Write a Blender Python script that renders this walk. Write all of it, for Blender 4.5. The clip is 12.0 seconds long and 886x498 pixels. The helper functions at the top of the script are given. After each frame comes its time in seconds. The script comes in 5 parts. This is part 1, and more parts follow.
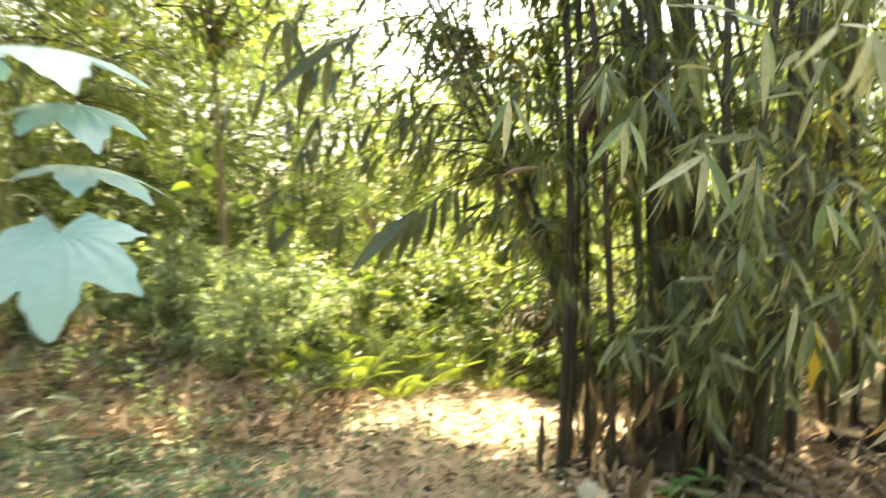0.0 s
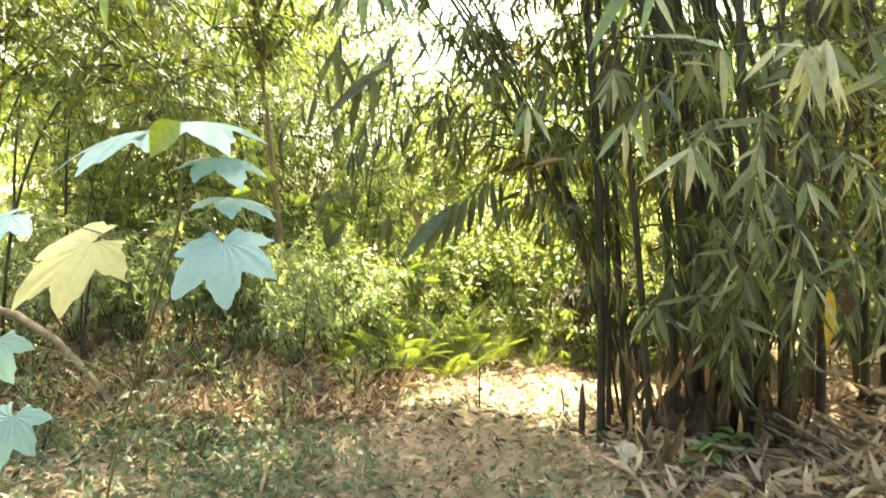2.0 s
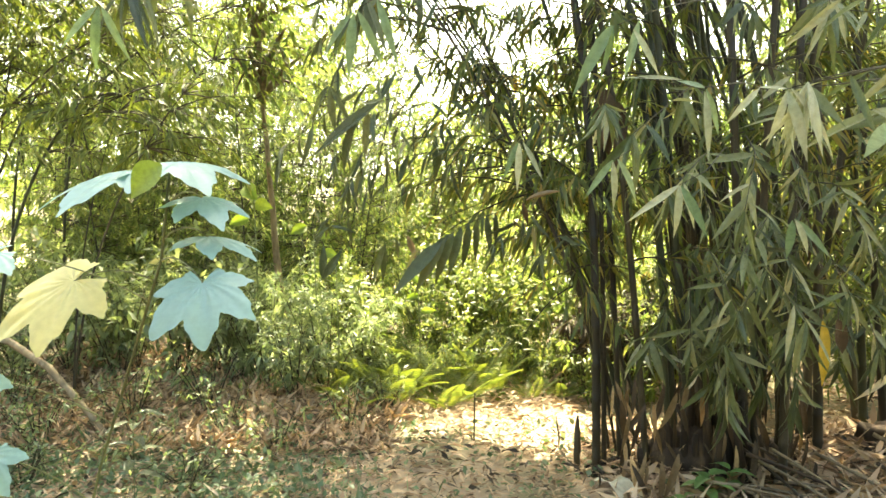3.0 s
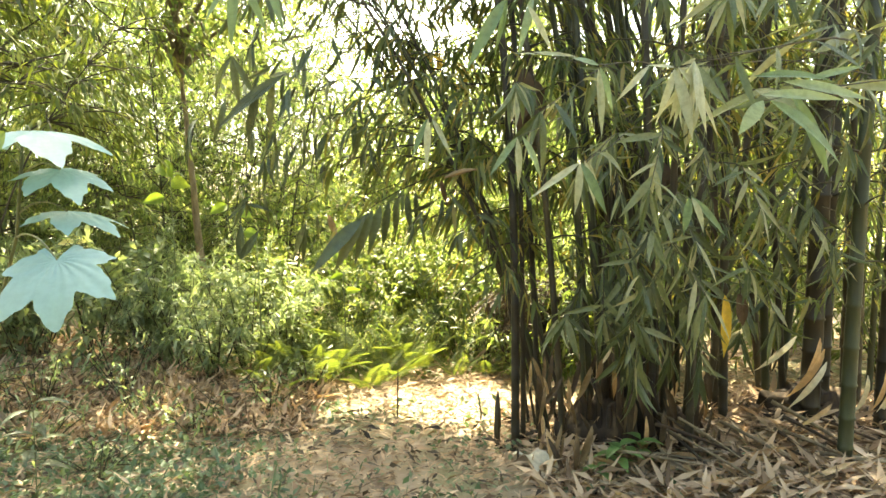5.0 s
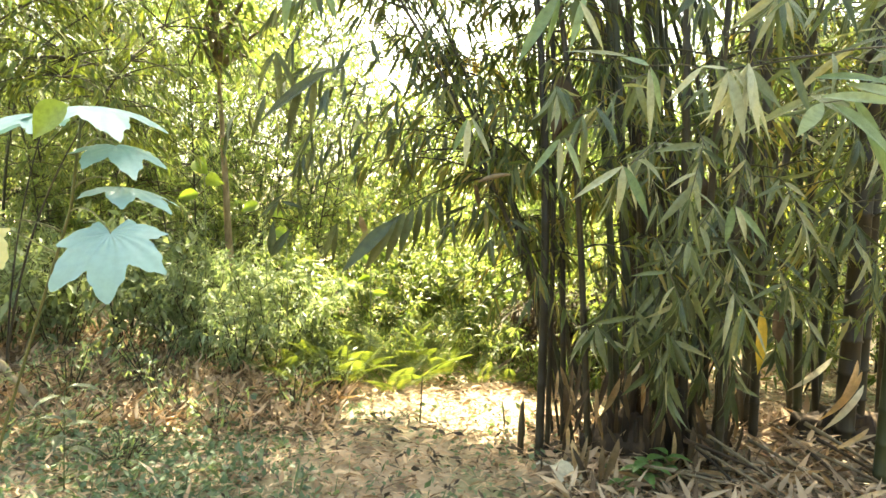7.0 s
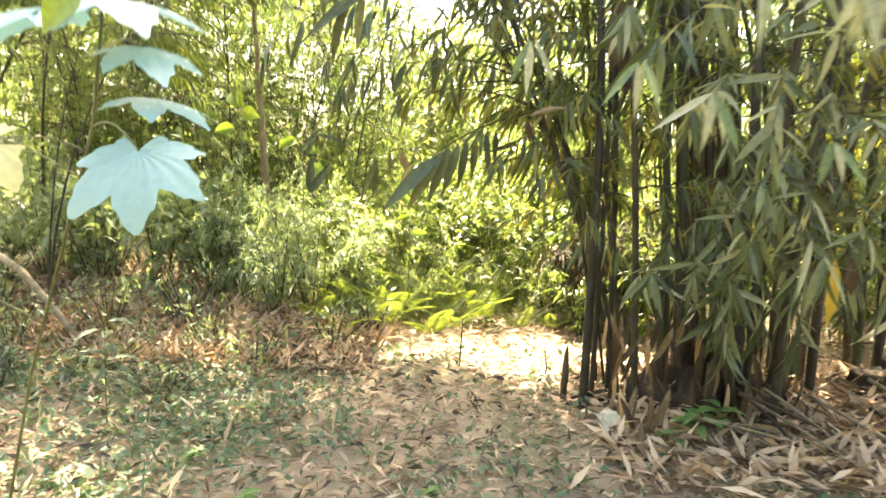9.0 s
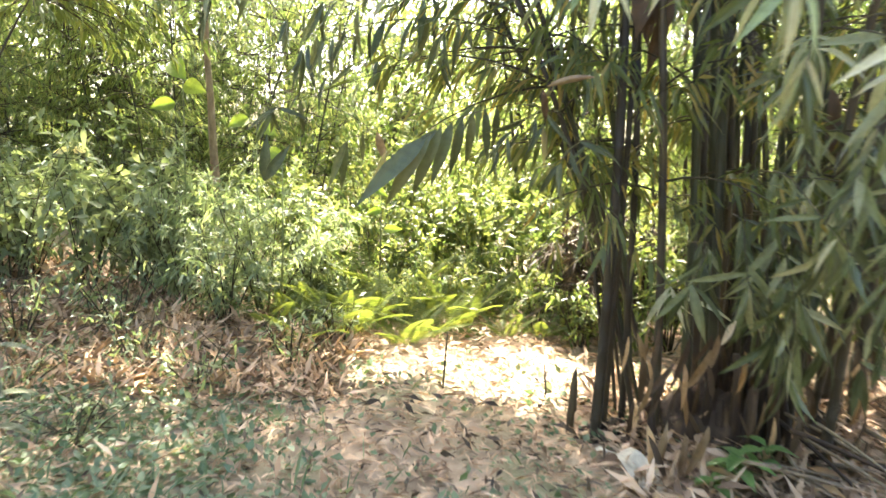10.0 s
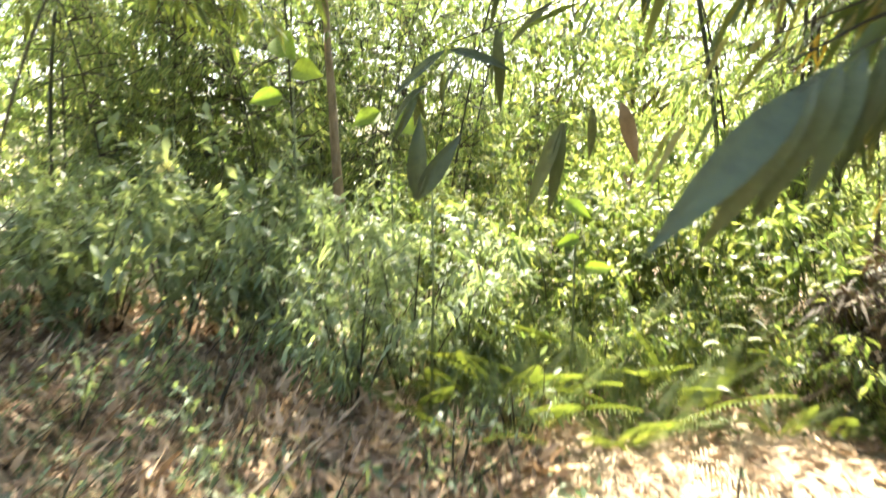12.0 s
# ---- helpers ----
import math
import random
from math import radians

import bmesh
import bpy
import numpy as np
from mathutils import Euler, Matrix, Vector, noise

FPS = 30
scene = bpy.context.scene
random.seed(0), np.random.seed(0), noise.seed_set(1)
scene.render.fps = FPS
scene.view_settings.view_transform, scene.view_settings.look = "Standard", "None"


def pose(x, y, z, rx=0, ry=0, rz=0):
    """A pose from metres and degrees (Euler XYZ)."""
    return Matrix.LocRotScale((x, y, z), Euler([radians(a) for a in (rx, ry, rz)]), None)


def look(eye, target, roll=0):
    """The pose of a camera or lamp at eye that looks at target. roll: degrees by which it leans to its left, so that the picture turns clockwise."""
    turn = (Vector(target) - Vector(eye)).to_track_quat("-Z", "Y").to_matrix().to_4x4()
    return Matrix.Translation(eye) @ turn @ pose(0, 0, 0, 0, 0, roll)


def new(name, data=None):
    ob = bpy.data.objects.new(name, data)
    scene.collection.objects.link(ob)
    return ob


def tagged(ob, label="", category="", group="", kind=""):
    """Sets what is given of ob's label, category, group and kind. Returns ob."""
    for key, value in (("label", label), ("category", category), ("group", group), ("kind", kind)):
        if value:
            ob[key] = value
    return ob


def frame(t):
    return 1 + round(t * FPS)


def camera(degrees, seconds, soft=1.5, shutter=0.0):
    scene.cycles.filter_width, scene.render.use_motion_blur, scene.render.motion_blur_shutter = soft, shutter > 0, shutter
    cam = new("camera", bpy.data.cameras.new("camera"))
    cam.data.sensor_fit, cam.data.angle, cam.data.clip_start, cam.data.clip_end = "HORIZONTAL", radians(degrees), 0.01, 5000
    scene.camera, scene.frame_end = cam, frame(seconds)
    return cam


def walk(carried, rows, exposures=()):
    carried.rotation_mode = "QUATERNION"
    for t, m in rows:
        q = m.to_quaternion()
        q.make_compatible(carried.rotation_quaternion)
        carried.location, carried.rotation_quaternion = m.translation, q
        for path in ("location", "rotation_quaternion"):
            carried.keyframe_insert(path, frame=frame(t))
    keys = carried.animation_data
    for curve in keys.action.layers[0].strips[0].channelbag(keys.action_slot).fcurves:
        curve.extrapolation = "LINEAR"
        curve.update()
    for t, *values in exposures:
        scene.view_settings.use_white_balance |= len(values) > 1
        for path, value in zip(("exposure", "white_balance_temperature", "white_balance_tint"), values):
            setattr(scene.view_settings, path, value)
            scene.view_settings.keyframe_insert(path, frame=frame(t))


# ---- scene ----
cam = camera(67.9, 12.0, 1.5, 0.7)
EXPOSURE, KELVIN, TINT = 3.22, 7750, 0
PATH = [
    (0, (-0.033, 0.021, 1.594), (-0.0185, 2.018, 1.493), 1.5),
    (0.5, (0.092, -0.244, 1.601), (-0.124, 1.738, 1.443), -2.5),
    (1, (0.08, -0.315, 1.612), (-0.139, 1.67, 1.508), -1.2),
    (1.5, (0.033, -0.37, 1.623), (-0.051, 1.621, 1.452), -2.7),
    (2, (0.006, -0.371, 1.622), (-0.12, 1.62, 1.482), -1.6),
    (2.5, (0.029, -0.392, 1.64), (-0.119, 1.602, 1.606), -1.5),
    (3, (0.043, -0.371, 1.647), (-0.082, 1.625, 1.589), -1.2),
    (3.5, (0.075, -0.366, 1.643), (0.0, 1.632, 1.589), -1.8),
    (3.7, (0.118, -0.323, 1.661), (0.102, 1.676, 1.6), -1.6),
    (5.3, (0.158, -0.351, 1.624), (0.226, 1.643, 1.498), -1.2),
    (5.5, (0.167, -0.349, 1.618), (0.214, 1.647, 1.498), -0.8),
    (6, (0.143, -0.319, 1.615), (0.155, 1.678, 1.507), -0.9),
    (6.5, (0.13, -0.308, 1.609), (0.128, 1.689, 1.514), -0.1),
    (6.7, (0.119, -0.337, 1.597), (0.111, 1.661, 1.512), 0.6),
    (8.3, (0.055, -0.275, 1.604), (0.055, 1.713, 1.394), 1.4),
    (8.5, (0.084, -0.257, 1.594), (0.013, 1.729, 1.369), -0.0),
    (9, (0.02, -0.149, 1.567), (-0.077, 1.831, 1.296), 1.8),
    (9.5, (-0.18, 0.267, 1.552), (-0.146, 2.239, 1.221), 1.2),
    (10, (-0.164, 0.616, 1.519), (-0.134, 2.595, 1.225), 2.7),
    (10.5, (-0.205, 1.082, 1.522), (-0.329, 3.052, 1.202), 1.4),
    (11, (-0.377, 1.527, 1.469), (-0.579, 3.491, 1.149), 4.1),
    (11.5, (-0.509, 1.864, 1.491), (-0.714, 3.822, 1.14), -0.2),
    (11.8, (-0.666, 2.125, 1.421), (-1.006, 4.071, 1.106), 0.3),
    (12, (-0.702, 2.342, 1.431), (-1.036, 4.296, 1.165), 0.4),
]
walk(cam, [(t, look(eye, target, roll)) for t, eye, target, roll in PATH], [(t, EXPOSURE + e, KELVIN + k, TINT + m) for t, e, k, m in ((0, 0.09, 250, -3), (3.7, 0.07, 250, -4), (6.7, 0.18, 200, -4), (8.5, 0.38, -200, 1), (9.5, 0.50, 150, 7), (10, 0.40, -1100, 9), (11, 0.14, -1300, 5), (11.5, -0.02, -1100, 4), (12, 0.04, -1100, 3))])

# ---- sky and sun ----
SUN_AZ, SUN_EL = -8.0, 55.0          # degrees from straight ahead (to the left) and above the horizon
to_sun = Vector((math.sin(radians(SUN_AZ)) * math.cos(radians(SUN_EL)), math.cos(radians(SUN_AZ)) * math.cos(radians(SUN_EL)), math.sin(radians(SUN_EL))))
world = bpy.data.worlds.new("sky")
scene.world = world
world.use_nodes = True
sky = world.node_tree.nodes.new("ShaderNodeTexSky")
sky.sky_type, sky.sun_disc = "NISHITA", False
sky.sun_elevation, sky.sun_rotation = radians(SUN_EL), radians(SUN_AZ)
sky.air_density, sky.dust_density, sky.ozone_density = 1.0, 4.0, 1.0
world.node_tree.links.new(sky.outputs[0], world.node_tree.nodes["Background"].inputs[0])
world.node_tree.nodes["Background"].inputs[1].default_value = 0.125
sun = new("sun", bpy.data.lights.new("sun", "SUN"))
sun.data.energy, sun.data.angle, sun.data.color = 5.0, radians(0.6), (1.0, 0.93, 0.80)
sun.matrix_world = look(to_sun * 40, (0, 0, 0))


# ---- materials ----
def nodes_of(name):
    m = bpy.data.materials.new(name)
    m.use_nodes = True
    t = m.node_tree
    return m, t, t.nodes, t.links, t.nodes["Principled BSDF"], t.nodes["Material Output"]


def ramp(n, stops):
    r = n.new("ShaderNodeValToRGB")
    e = r.color_ramp.elements
    while len(e) < len(stops):
        e.new(0.5)
    for i, (p, c) in enumerate(stops):
        e[i].position, e[i].color = p, (*c, 1)
    return r


def mixed(n, l, a, b, fac, blend="MIX"):
    m = n.new("ShaderNodeMix")
    m.data_type, m.blend_type = "RGBA", blend
    for sock, v in ((m.inputs[0], fac), (m.inputs[6], a), (m.inputs[7], b)):
        if isinstance(v, bpy.types.NodeSocket):
            l.new(v, sock)
        elif isinstance(v, (int, float)):
            sock.default_value = v
        else:
            sock.default_value = (*v, 1)
    return m.outputs[2]


def noise_of(n, l, scale, detail=4, rough=0.6, coord="Object", stretch=None):
    c = n.new("ShaderNodeTexCoord")
    t = n.new("ShaderNodeTexNoise")
    t.inputs["Scale"].default_value, t.inputs["Detail"].default_value, t.inputs["Roughness"].default_value = scale, detail, rough
    if stretch:
        mp = n.new("ShaderNodeMapping")
        mp.inputs["Scale"].default_value = stretch
        l.new(c.outputs[coord], mp.inputs[0])
        l.new(mp.outputs[0], t.inputs[0])
    else:
        l.new(c.outputs[coord], t.inputs[0])
    return t.outputs[0]


def bumped(n, l, bsdf, height, strength, distance=0.01):
    b = n.new("ShaderNodeBump")
    b.inputs["Strength"].default_value, b.inputs["Distance"].default_value = strength, distance
    l.new(height, b.inputs["Height"])
    l.new(b.outputs[0], bsdf.inputs["Normal"])


def leaf_material(name, stops, thin=0.4, rough=0.42, per_object=False, veins=0.0, glow=(1.65, 1.6, 0.78), spec=0.5, patchy=0.7):
    """A leaf that lets light through; its colour differs from leaf to leaf."""
    m, t, n, l, b, out = nodes_of(name)
    r = ramp(n, stops)
    if per_object:
        l.new(n.new("ShaderNodeObjectInfo").outputs["Random"], r.inputs[0])
    else:
        l.new(n.new("ShaderNodeNewGeometry").outputs["Random Per Island"], r.inputs[0])
    blotch = ramp(n, [(0.35, (0.72, 0.70, 0.62)), (0.62, (1.08, 1.06, 1.0))])
    l.new(noise_of(n, l, 9 if per_object else 3.5, 3), blotch.inputs[0])
    col = mixed(n, l, r.outputs[0], blotch.outputs[0], patchy, "MULTIPLY")
    if veins:
        w = n.new("ShaderNodeTexWave")
        w.bands_direction = "Y"
        w.inputs["Scale"].default_value, w.inputs["Distortion"].default_value = 60, 0.3
        l.new(n.new("ShaderNodeTexCoord").outputs["Object"], w.inputs[0])
        bumped(n, l, b, w.outputs[1], veins, 0.002)
        pale = ramp(n, [(0.55, (1, 1, 1)), (0.95, (0.82, 0.86, 0.78))])
        l.new(w.outputs[1], pale.inputs[0])
        col = mixed(n, l, col, pale.outputs[0], 0.6, "MULTIPLY")
    l.new(col, b.inputs["Base Color"])
    b.inputs["Roughness"].default_value = rough
    b.inputs["Specular IOR Level"].default_value = spec
    tr = n.new("ShaderNodeBsdfTranslucent")
    l.new(mixed(n, l, col, glow, 1.0, "MULTIPLY"), tr.inputs[0])
    mx = n.new("ShaderNodeMixShader")
    mx.inputs[0].default_value = thin
    l.new(b.outputs[0], mx.inputs[1])
    l.new(tr.outputs[0], mx.inputs[2])
    l.new(mx.outputs[0], out.inputs[0])
    return m


def bark_material(name, dark, mid, pale, scale=14, stretch=(1, 1, 0.18), rough=0.75, rings=0.0):
    m, t, n, l, b, out = nodes_of(name)
    r = ramp(n, [(0.28, dark), (0.52, mid), (0.78, pale)])
    f = noise_of(n, l, scale, 6, 0.65, "Object", stretch)
    l.new(f, r.inputs[0])
    stain = ramp(n, [(0.38, (0.45, 0.42, 0.36)), (0.60, (1, 1, 1))])
    l.new(noise_of(n, l, 2.3, 4), stain.inputs[0])
    tint = n.new("ShaderNodeObjectInfo")
    shade = ramp(n, [(0.0, (0.62, 0.58, 0.5)), (1.0, (1.15, 1.12, 1.0))])
    l.new(tint.outputs["Random"], shade.inputs[0])
    c = mixed(n, l, r.outputs[0], stain.outputs[0], 0.8, "MULTIPLY")
    c = mixed(n, l, c, shade.outputs[0], 1.0, "MULTIPLY")
    l.new(c, b.inputs["Base Color"])
    b.inputs["Roughness"].default_value = rough
    bumped(n, l, b, f, 0.5, 0.006)
    return m


M_CULM = bark_material("culm_skin", (0.024, 0.018, 0.010), (0.052, 0.039, 0.021), (0.11, 0.084, 0.046), 11, (1, 1, 0.12), 0.62)
M_CULM_GREEN = bark_material("culm_skin_green", (0.024, 0.028, 0.012), (0.044, 0.050, 0.021), (0.09, 0.088, 0.044), 9, (1, 1, 0.12), 0.6)
M_CULM_OLD = bark_material("culm_dead", (0.02, 0.012, 0.008), (0.06, 0.036, 0.022), (0.19, 0.125, 0.075), 16, (1, 1, 0.15), 0.85)
M_TWIG = bark_material("twig_bark", (0.035, 0.028, 0.015), (0.07, 0.06, 0.03), (0.13, 0.11, 0.06), 30, (1, 1, 1), 0.8)
M_STICK = bark_material("grey_dead_wood", (0.15, 0.115, 0.08), (0.29, 0.225, 0.16), (0.45, 0.37, 0.28), 22, (1, 1, 0.3), 0.9)
M_BARK = bark_material("tree_bark", (0.07, 0.055, 0.04), (0.15, 0.12, 0.085), (0.28, 0.24, 0.18), 10, (1, 1, 0.25), 0.9)
M_STEM = bark_material("green_stem", (0.10, 0.13, 0.05), (0.17, 0.21, 0.09), (0.28, 0.32, 0.16), 20, (1, 1, 0.2), 0.5)
M_STALK = bark_material("pale_stalk", (0.17, 0.20, 0.10), (0.25, 0.28, 0.16), (0.34, 0.36, 0.23), 20, (1, 1, 0.2), 0.5)
M_BAMBOO = leaf_material("bamboo_leaf", [(0.0, (0.0533, 0.0714, 0.0218)), (0.4, (0.0943, 0.122, 0.0378)), (0.72, (0.139, 0.151, 0.0504)), (0.88, (0.205, 0.185, 0.063)), (1.0, (0.312, 0.235, 0.0924))], 0.45)
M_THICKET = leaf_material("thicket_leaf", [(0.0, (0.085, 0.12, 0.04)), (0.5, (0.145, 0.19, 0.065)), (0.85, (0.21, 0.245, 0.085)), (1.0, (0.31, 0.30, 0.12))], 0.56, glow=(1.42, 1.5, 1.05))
M_SHRUB = leaf_material("shrub_leaf", [(0.0, (0.115, 0.16, 0.10)), (0.5, (0.18, 0.235, 0.15)), (1.0, (0.29, 0.335, 0.225))], 0.45, 0.5)
M_TREE = leaf_material("tree_leaf", [(0.0, (0.07, 0.11, 0.035)), (0.5, (0.13, 0.18, 0.058)), (1.0, (0.24, 0.26, 0.09))], 0.5, glow=(1.6, 1.55, 0.95))
M_FERN = leaf_material("fern_leaf", [(0.0, (0.075, 0.105, 0.03)), (0.6, (0.115, 0.15, 0.042)), (1.0, (0.18, 0.20, 0.06))], 0.42, 0.5, glow=(1.3, 1.25, 0.6))
M_WEED = leaf_material("weed_leaf", [(0.0, (0.08, 0.13, 0.07)), (0.6, (0.13, 0.185, 0.105)), (1.0, (0.22, 0.26, 0.165))], 0.35, 0.5, glow=(1.25, 1.25, 0.8))
M_LITTER = leaf_material("dry_leaf", [(0.0, (0.099, 0.0602, 0.0366)), (0.14, (0.212, 0.138, 0.0881)), (0.35, (0.367, 0.251, 0.166)), (0.75, (0.523, 0.376, 0.258)), (1.0, (0.707, 0.526, 0.378))], 0.15, 0.7, glow=(1.1, 1.0, 0.8), spec=0.3)
M_SHEATH = leaf_material("dry_sheath", [(0.0, (0.313, 0.181, 0.0855)), (0.5, (0.54, 0.351, 0.192)), (1.0, (0.783, 0.555, 0.332))], 0.15, 0.65, True, 0.5, (1.1, 1.0, 0.8), 0.3)
M_BLADE = leaf_material("large_bamboo_leaf", [(0.0, (0.0592, 0.0807, 0.0315)), (0.45, (0.129, 0.156, 0.0735)), (0.8, (0.226, 0.242, 0.131)), (1.0, (0.387, 0.365, 0.231))], 0.3, 0.33, True, 0.35)
# Paler copy of M_BLADE: sky reflected on near leaves, put into the colour.
M_BLADE_PALE = leaf_material("pale_bamboo_leaf", [(0.0, (0.375, 0.4, 0.3)), (1.0, (0.55, 0.55, 0.413))], 0.3, 0.34, True, 0.35, (1.1, 1.1, 0.7))
M_BLADE_FRESH = leaf_material("fresh_bamboo_leaf", [(0.0, (0.13, 0.20, 0.12)), (0.5, (0.20, 0.28, 0.19)), (1.0, (0.32, 0.40, 0.32))], 0.35, 0.32, True, 0.35)
# Darker copy of M_BLADE: the shaded side of backlit leaves, put into colour.
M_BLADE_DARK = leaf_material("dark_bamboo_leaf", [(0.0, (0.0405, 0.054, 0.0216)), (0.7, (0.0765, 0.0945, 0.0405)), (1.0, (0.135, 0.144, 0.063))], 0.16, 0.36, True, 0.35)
# The pale blue in this base colour includes the sky's sheen on the leaves.
M_PALM = leaf_material("blue_green_leaf", [(0.0, (0.27, 0.425, 0.419)), (1.0, (0.338, 0.486, 0.481))], 0.35, 0.38, True, 0.0, (0.72, 0.92, 0.76), 0.6, 0.25)
M_PALM_YELLOW = leaf_material("yellowing_leaf", [(0.0, (0.72, 0.66, 0.33)), (1.0, (0.78, 0.72, 0.42))], 0.4, 0.4, True, 0.0, (1.1, 1.05, 0.6), 0.5, 0.25)
M_LIME = leaf_material("young_leaf", [(0.0, (0.16, 0.24, 0.05)), (1.0, (0.25, 0.32, 0.07))], 0.45, 0.45, True, 0.0, (1.25, 1.25, 0.5))
M_YELLOW = leaf_material("yellow_sheath", [(0.0, (0.62, 0.40, 0.05)), (1.0, (0.70, 0.48, 0.08))], 0.3, 0.5, True, 0.4, (1.1, 1.0, 0.5))
M_WHITE = leaf_material("bleached_sheath", [(0.0, (0.72, 0.64, 0.504)), (1.0, (0.8, 0.728, 0.594))], 0.2, 0.6, True, 0.4, (1.0, 1.0, 0.9))
M_BROWN = leaf_material("brown_sheath", [(0.0, (0.192, 0.122, 0.065)), (1.0, (0.264, 0.189, 0.11))], 0.2, 0.6, True, 0.4, (1.1, 0.9, 0.6))
# Leaf scraps on the floor, and brush as dark as the shade it replaces.
M_DEAD_SHADE = leaf_material("dead_and_shade_leaf", [(0.0, (0.035, 0.024, 0.014)), (0.6, (0.075, 0.052, 0.03)), (1.0, (0.16, 0.115, 0.065))], 0.12, 0.7, glow=(1.1, 1.0, 0.7))
# Paler than M_SHRUB: sky light on shaded shrubs, put into the colour.
M_PALE = leaf_material("pale_shrub_leaf", [(0.0, (0.14, 0.185, 0.115)), (0.6, (0.21, 0.26, 0.17)), (1.0, (0.31, 0.35, 0.24))], 0.42, 0.55, spec=0.3)
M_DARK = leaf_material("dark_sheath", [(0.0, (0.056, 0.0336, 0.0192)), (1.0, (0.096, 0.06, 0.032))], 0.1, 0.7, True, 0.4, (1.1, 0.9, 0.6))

M_SOIL, _t, _n, _l, _b, _o = nodes_of("forest_soil")
_r = ramp(_n, [(0.25, (0.19, 0.13, 0.085)), (0.5, (0.36, 0.27, 0.185)), (0.75, (0.48, 0.38, 0.275))])
_f = noise_of(_n, _l, 5.5, 8, 0.7)
_l.new(_f, _r.inputs[0])
_g = ramp(_n, [(0.48, (0, 0, 0)), (0.66, (1, 1, 1))])
_l.new(noise_of(_n, _l, 0.8, 5, 0.6), _g.inputs[0])
_l.new(mixed(_n, _l, _r.outputs[0], (0.16, 0.18, 0.085), _g.outputs[0]), _b.inputs["Base Color"])
_b.inputs["Roughness"].default_value = 0.95
bumped(_n, _l, _b, noise_of(_n, _l, 38, 6, 0.75), 0.8, 0.02)


# ---- mesh tools ----
rng = np.random.default_rng(7)
UP = np.array((0.0, 0.0, 1.0))


def unit(v):
    return v / np.maximum(np.linalg.norm(v, axis=-1, keepdims=True), 1e-9)


def mesh_of(name, co, faces, material, smooth=True):
    me = bpy.data.meshes.new(name)
    co, faces = np.asarray(co, dtype=np.float32), np.asarray(faces, dtype=np.int32)
    k = faces.shape[1]
    me.vertices.add(len(co))
    me.vertices.foreach_set("co", co.ravel())
    me.loops.add(faces.size)
    me.loops.foreach_set("vertex_index", faces.ravel())
    me.polygons.add(len(faces))
    me.polygons.foreach_set("loop_start", np.arange(0, faces.size, k, dtype=np.int32))
    me.update(calc_edges=True)
    if smooth:
        me.polygons.foreach_set("use_smooth", np.ones(len(faces), dtype=bool))
    me.materials.append(material)
    return me


def leaf_cloud(name, P, D, L, W, bend, material, fine=False, N=None):
    """Many leaves in one mesh: feet P, ways D, lengths L, widths W, sag bend (share of the length)."""
    n = len(P)
    if N is None:
        N = UP + rng.normal(0, 0.55, (n, 3))
    side = unit(np.cross(D, N))
    nrm = unit(np.cross(side, D))
    L, W, bend = (np.asarray(a, dtype=float).reshape(-1, 1) * np.ones((n, 1)) for a in (L, W, bend))

    def spine(s):
        return P + D * L * s - UP * bend * L * s * s

    if fine:
        rows = [(0.3, 1.0), (0.68, 0.72)]
        tri = [(0, 2, 1), (0, 3, 2), (1, 2, 5), (1, 5, 4), (2, 3, 6), (2, 6, 5), (4, 5, 7), (5, 6, 7)]
    else:
        rows = [(0.42, 1.0)]
        tri = [(0, 2, 1), (0, 3, 2), (1, 2, 4), (2, 3, 4)]
    vs = [P]
    for s, w in rows:
        c = spine(s)
        lift = nrm * W * 0.16 * w
        vs += [c - side * W * 0.5 * w + lift, c, c + side * W * 0.5 * w + lift]
    vs.append(spine(1.0))
    k = len(vs)
    co = np.stack(vs, axis=1).reshape(-1, 3)
    f = (np.array(tri)[None] + (np.arange(n) * k)[:, None, None]).reshape(-1, 3)
    return mesh_of(name, co, f, material)


class Tubes:
    """Collects tapered tubes and makes one mesh of them."""

    def __init__(self):
        self.co, self.f, self.count = [], [], 0

    def add(self, pts, radii, sides=6):
        pts = np.asarray(pts, dtype=float)
        radii = np.asarray(radii, dtype=float) * np.ones(len(pts))
        t = unit(np.gradient(pts, axis=0))
        ref = np.array((1.0, 0.13, 0.07)) if abs(t[0, 0]) < 0.8 else np.array((0.1, 1.0, 0.2))
        a = unit(np.cross(t, ref))
        b = np.cross(t, a)
        th = np.linspace(0, 2 * math.pi, sides, endpoint=False)
        ring = pts[:, None] + radii[:, None, None] * (a[:, None] * np.cos(th)[None, :, None] + b[:, None] * np.sin(th)[None, :, None])
        m = len(pts)
        i = np.arange(m - 1)[:, None] * sides + np.arange(sides)[None]
        j = np.arange(m - 1)[:, None] * sides + (np.arange(sides)[None] + 1) % sides
        q = np.stack([i, j, j + sides, i + sides], axis=-1).reshape(-1, 4)
        base = self.count
        self.co += [ring.reshape(-1, 3), pts[:1], pts[-1:]]
        c0, c1 = m * sides, m * sides + 1
        k = np.arange(sides)
        caps = np.concatenate([np.stack([np.full(sides, c0), (k + 1) % sides, k], 1), np.stack([np.full(sides, c1), (m - 1) * sides + k, (m - 1) * sides + (k + 1) % sides], 1)])
        tri = np.concatenate([q[:, [0, 1, 2]], q[:, [0, 2, 3]], caps])
        self.f.append(tri + base)
        self.count += m * sides + 2
        return self

    def mesh(self, name, material):
        return mesh_of(name, np.concatenate(self.co), np.concatenate(self.f), material)


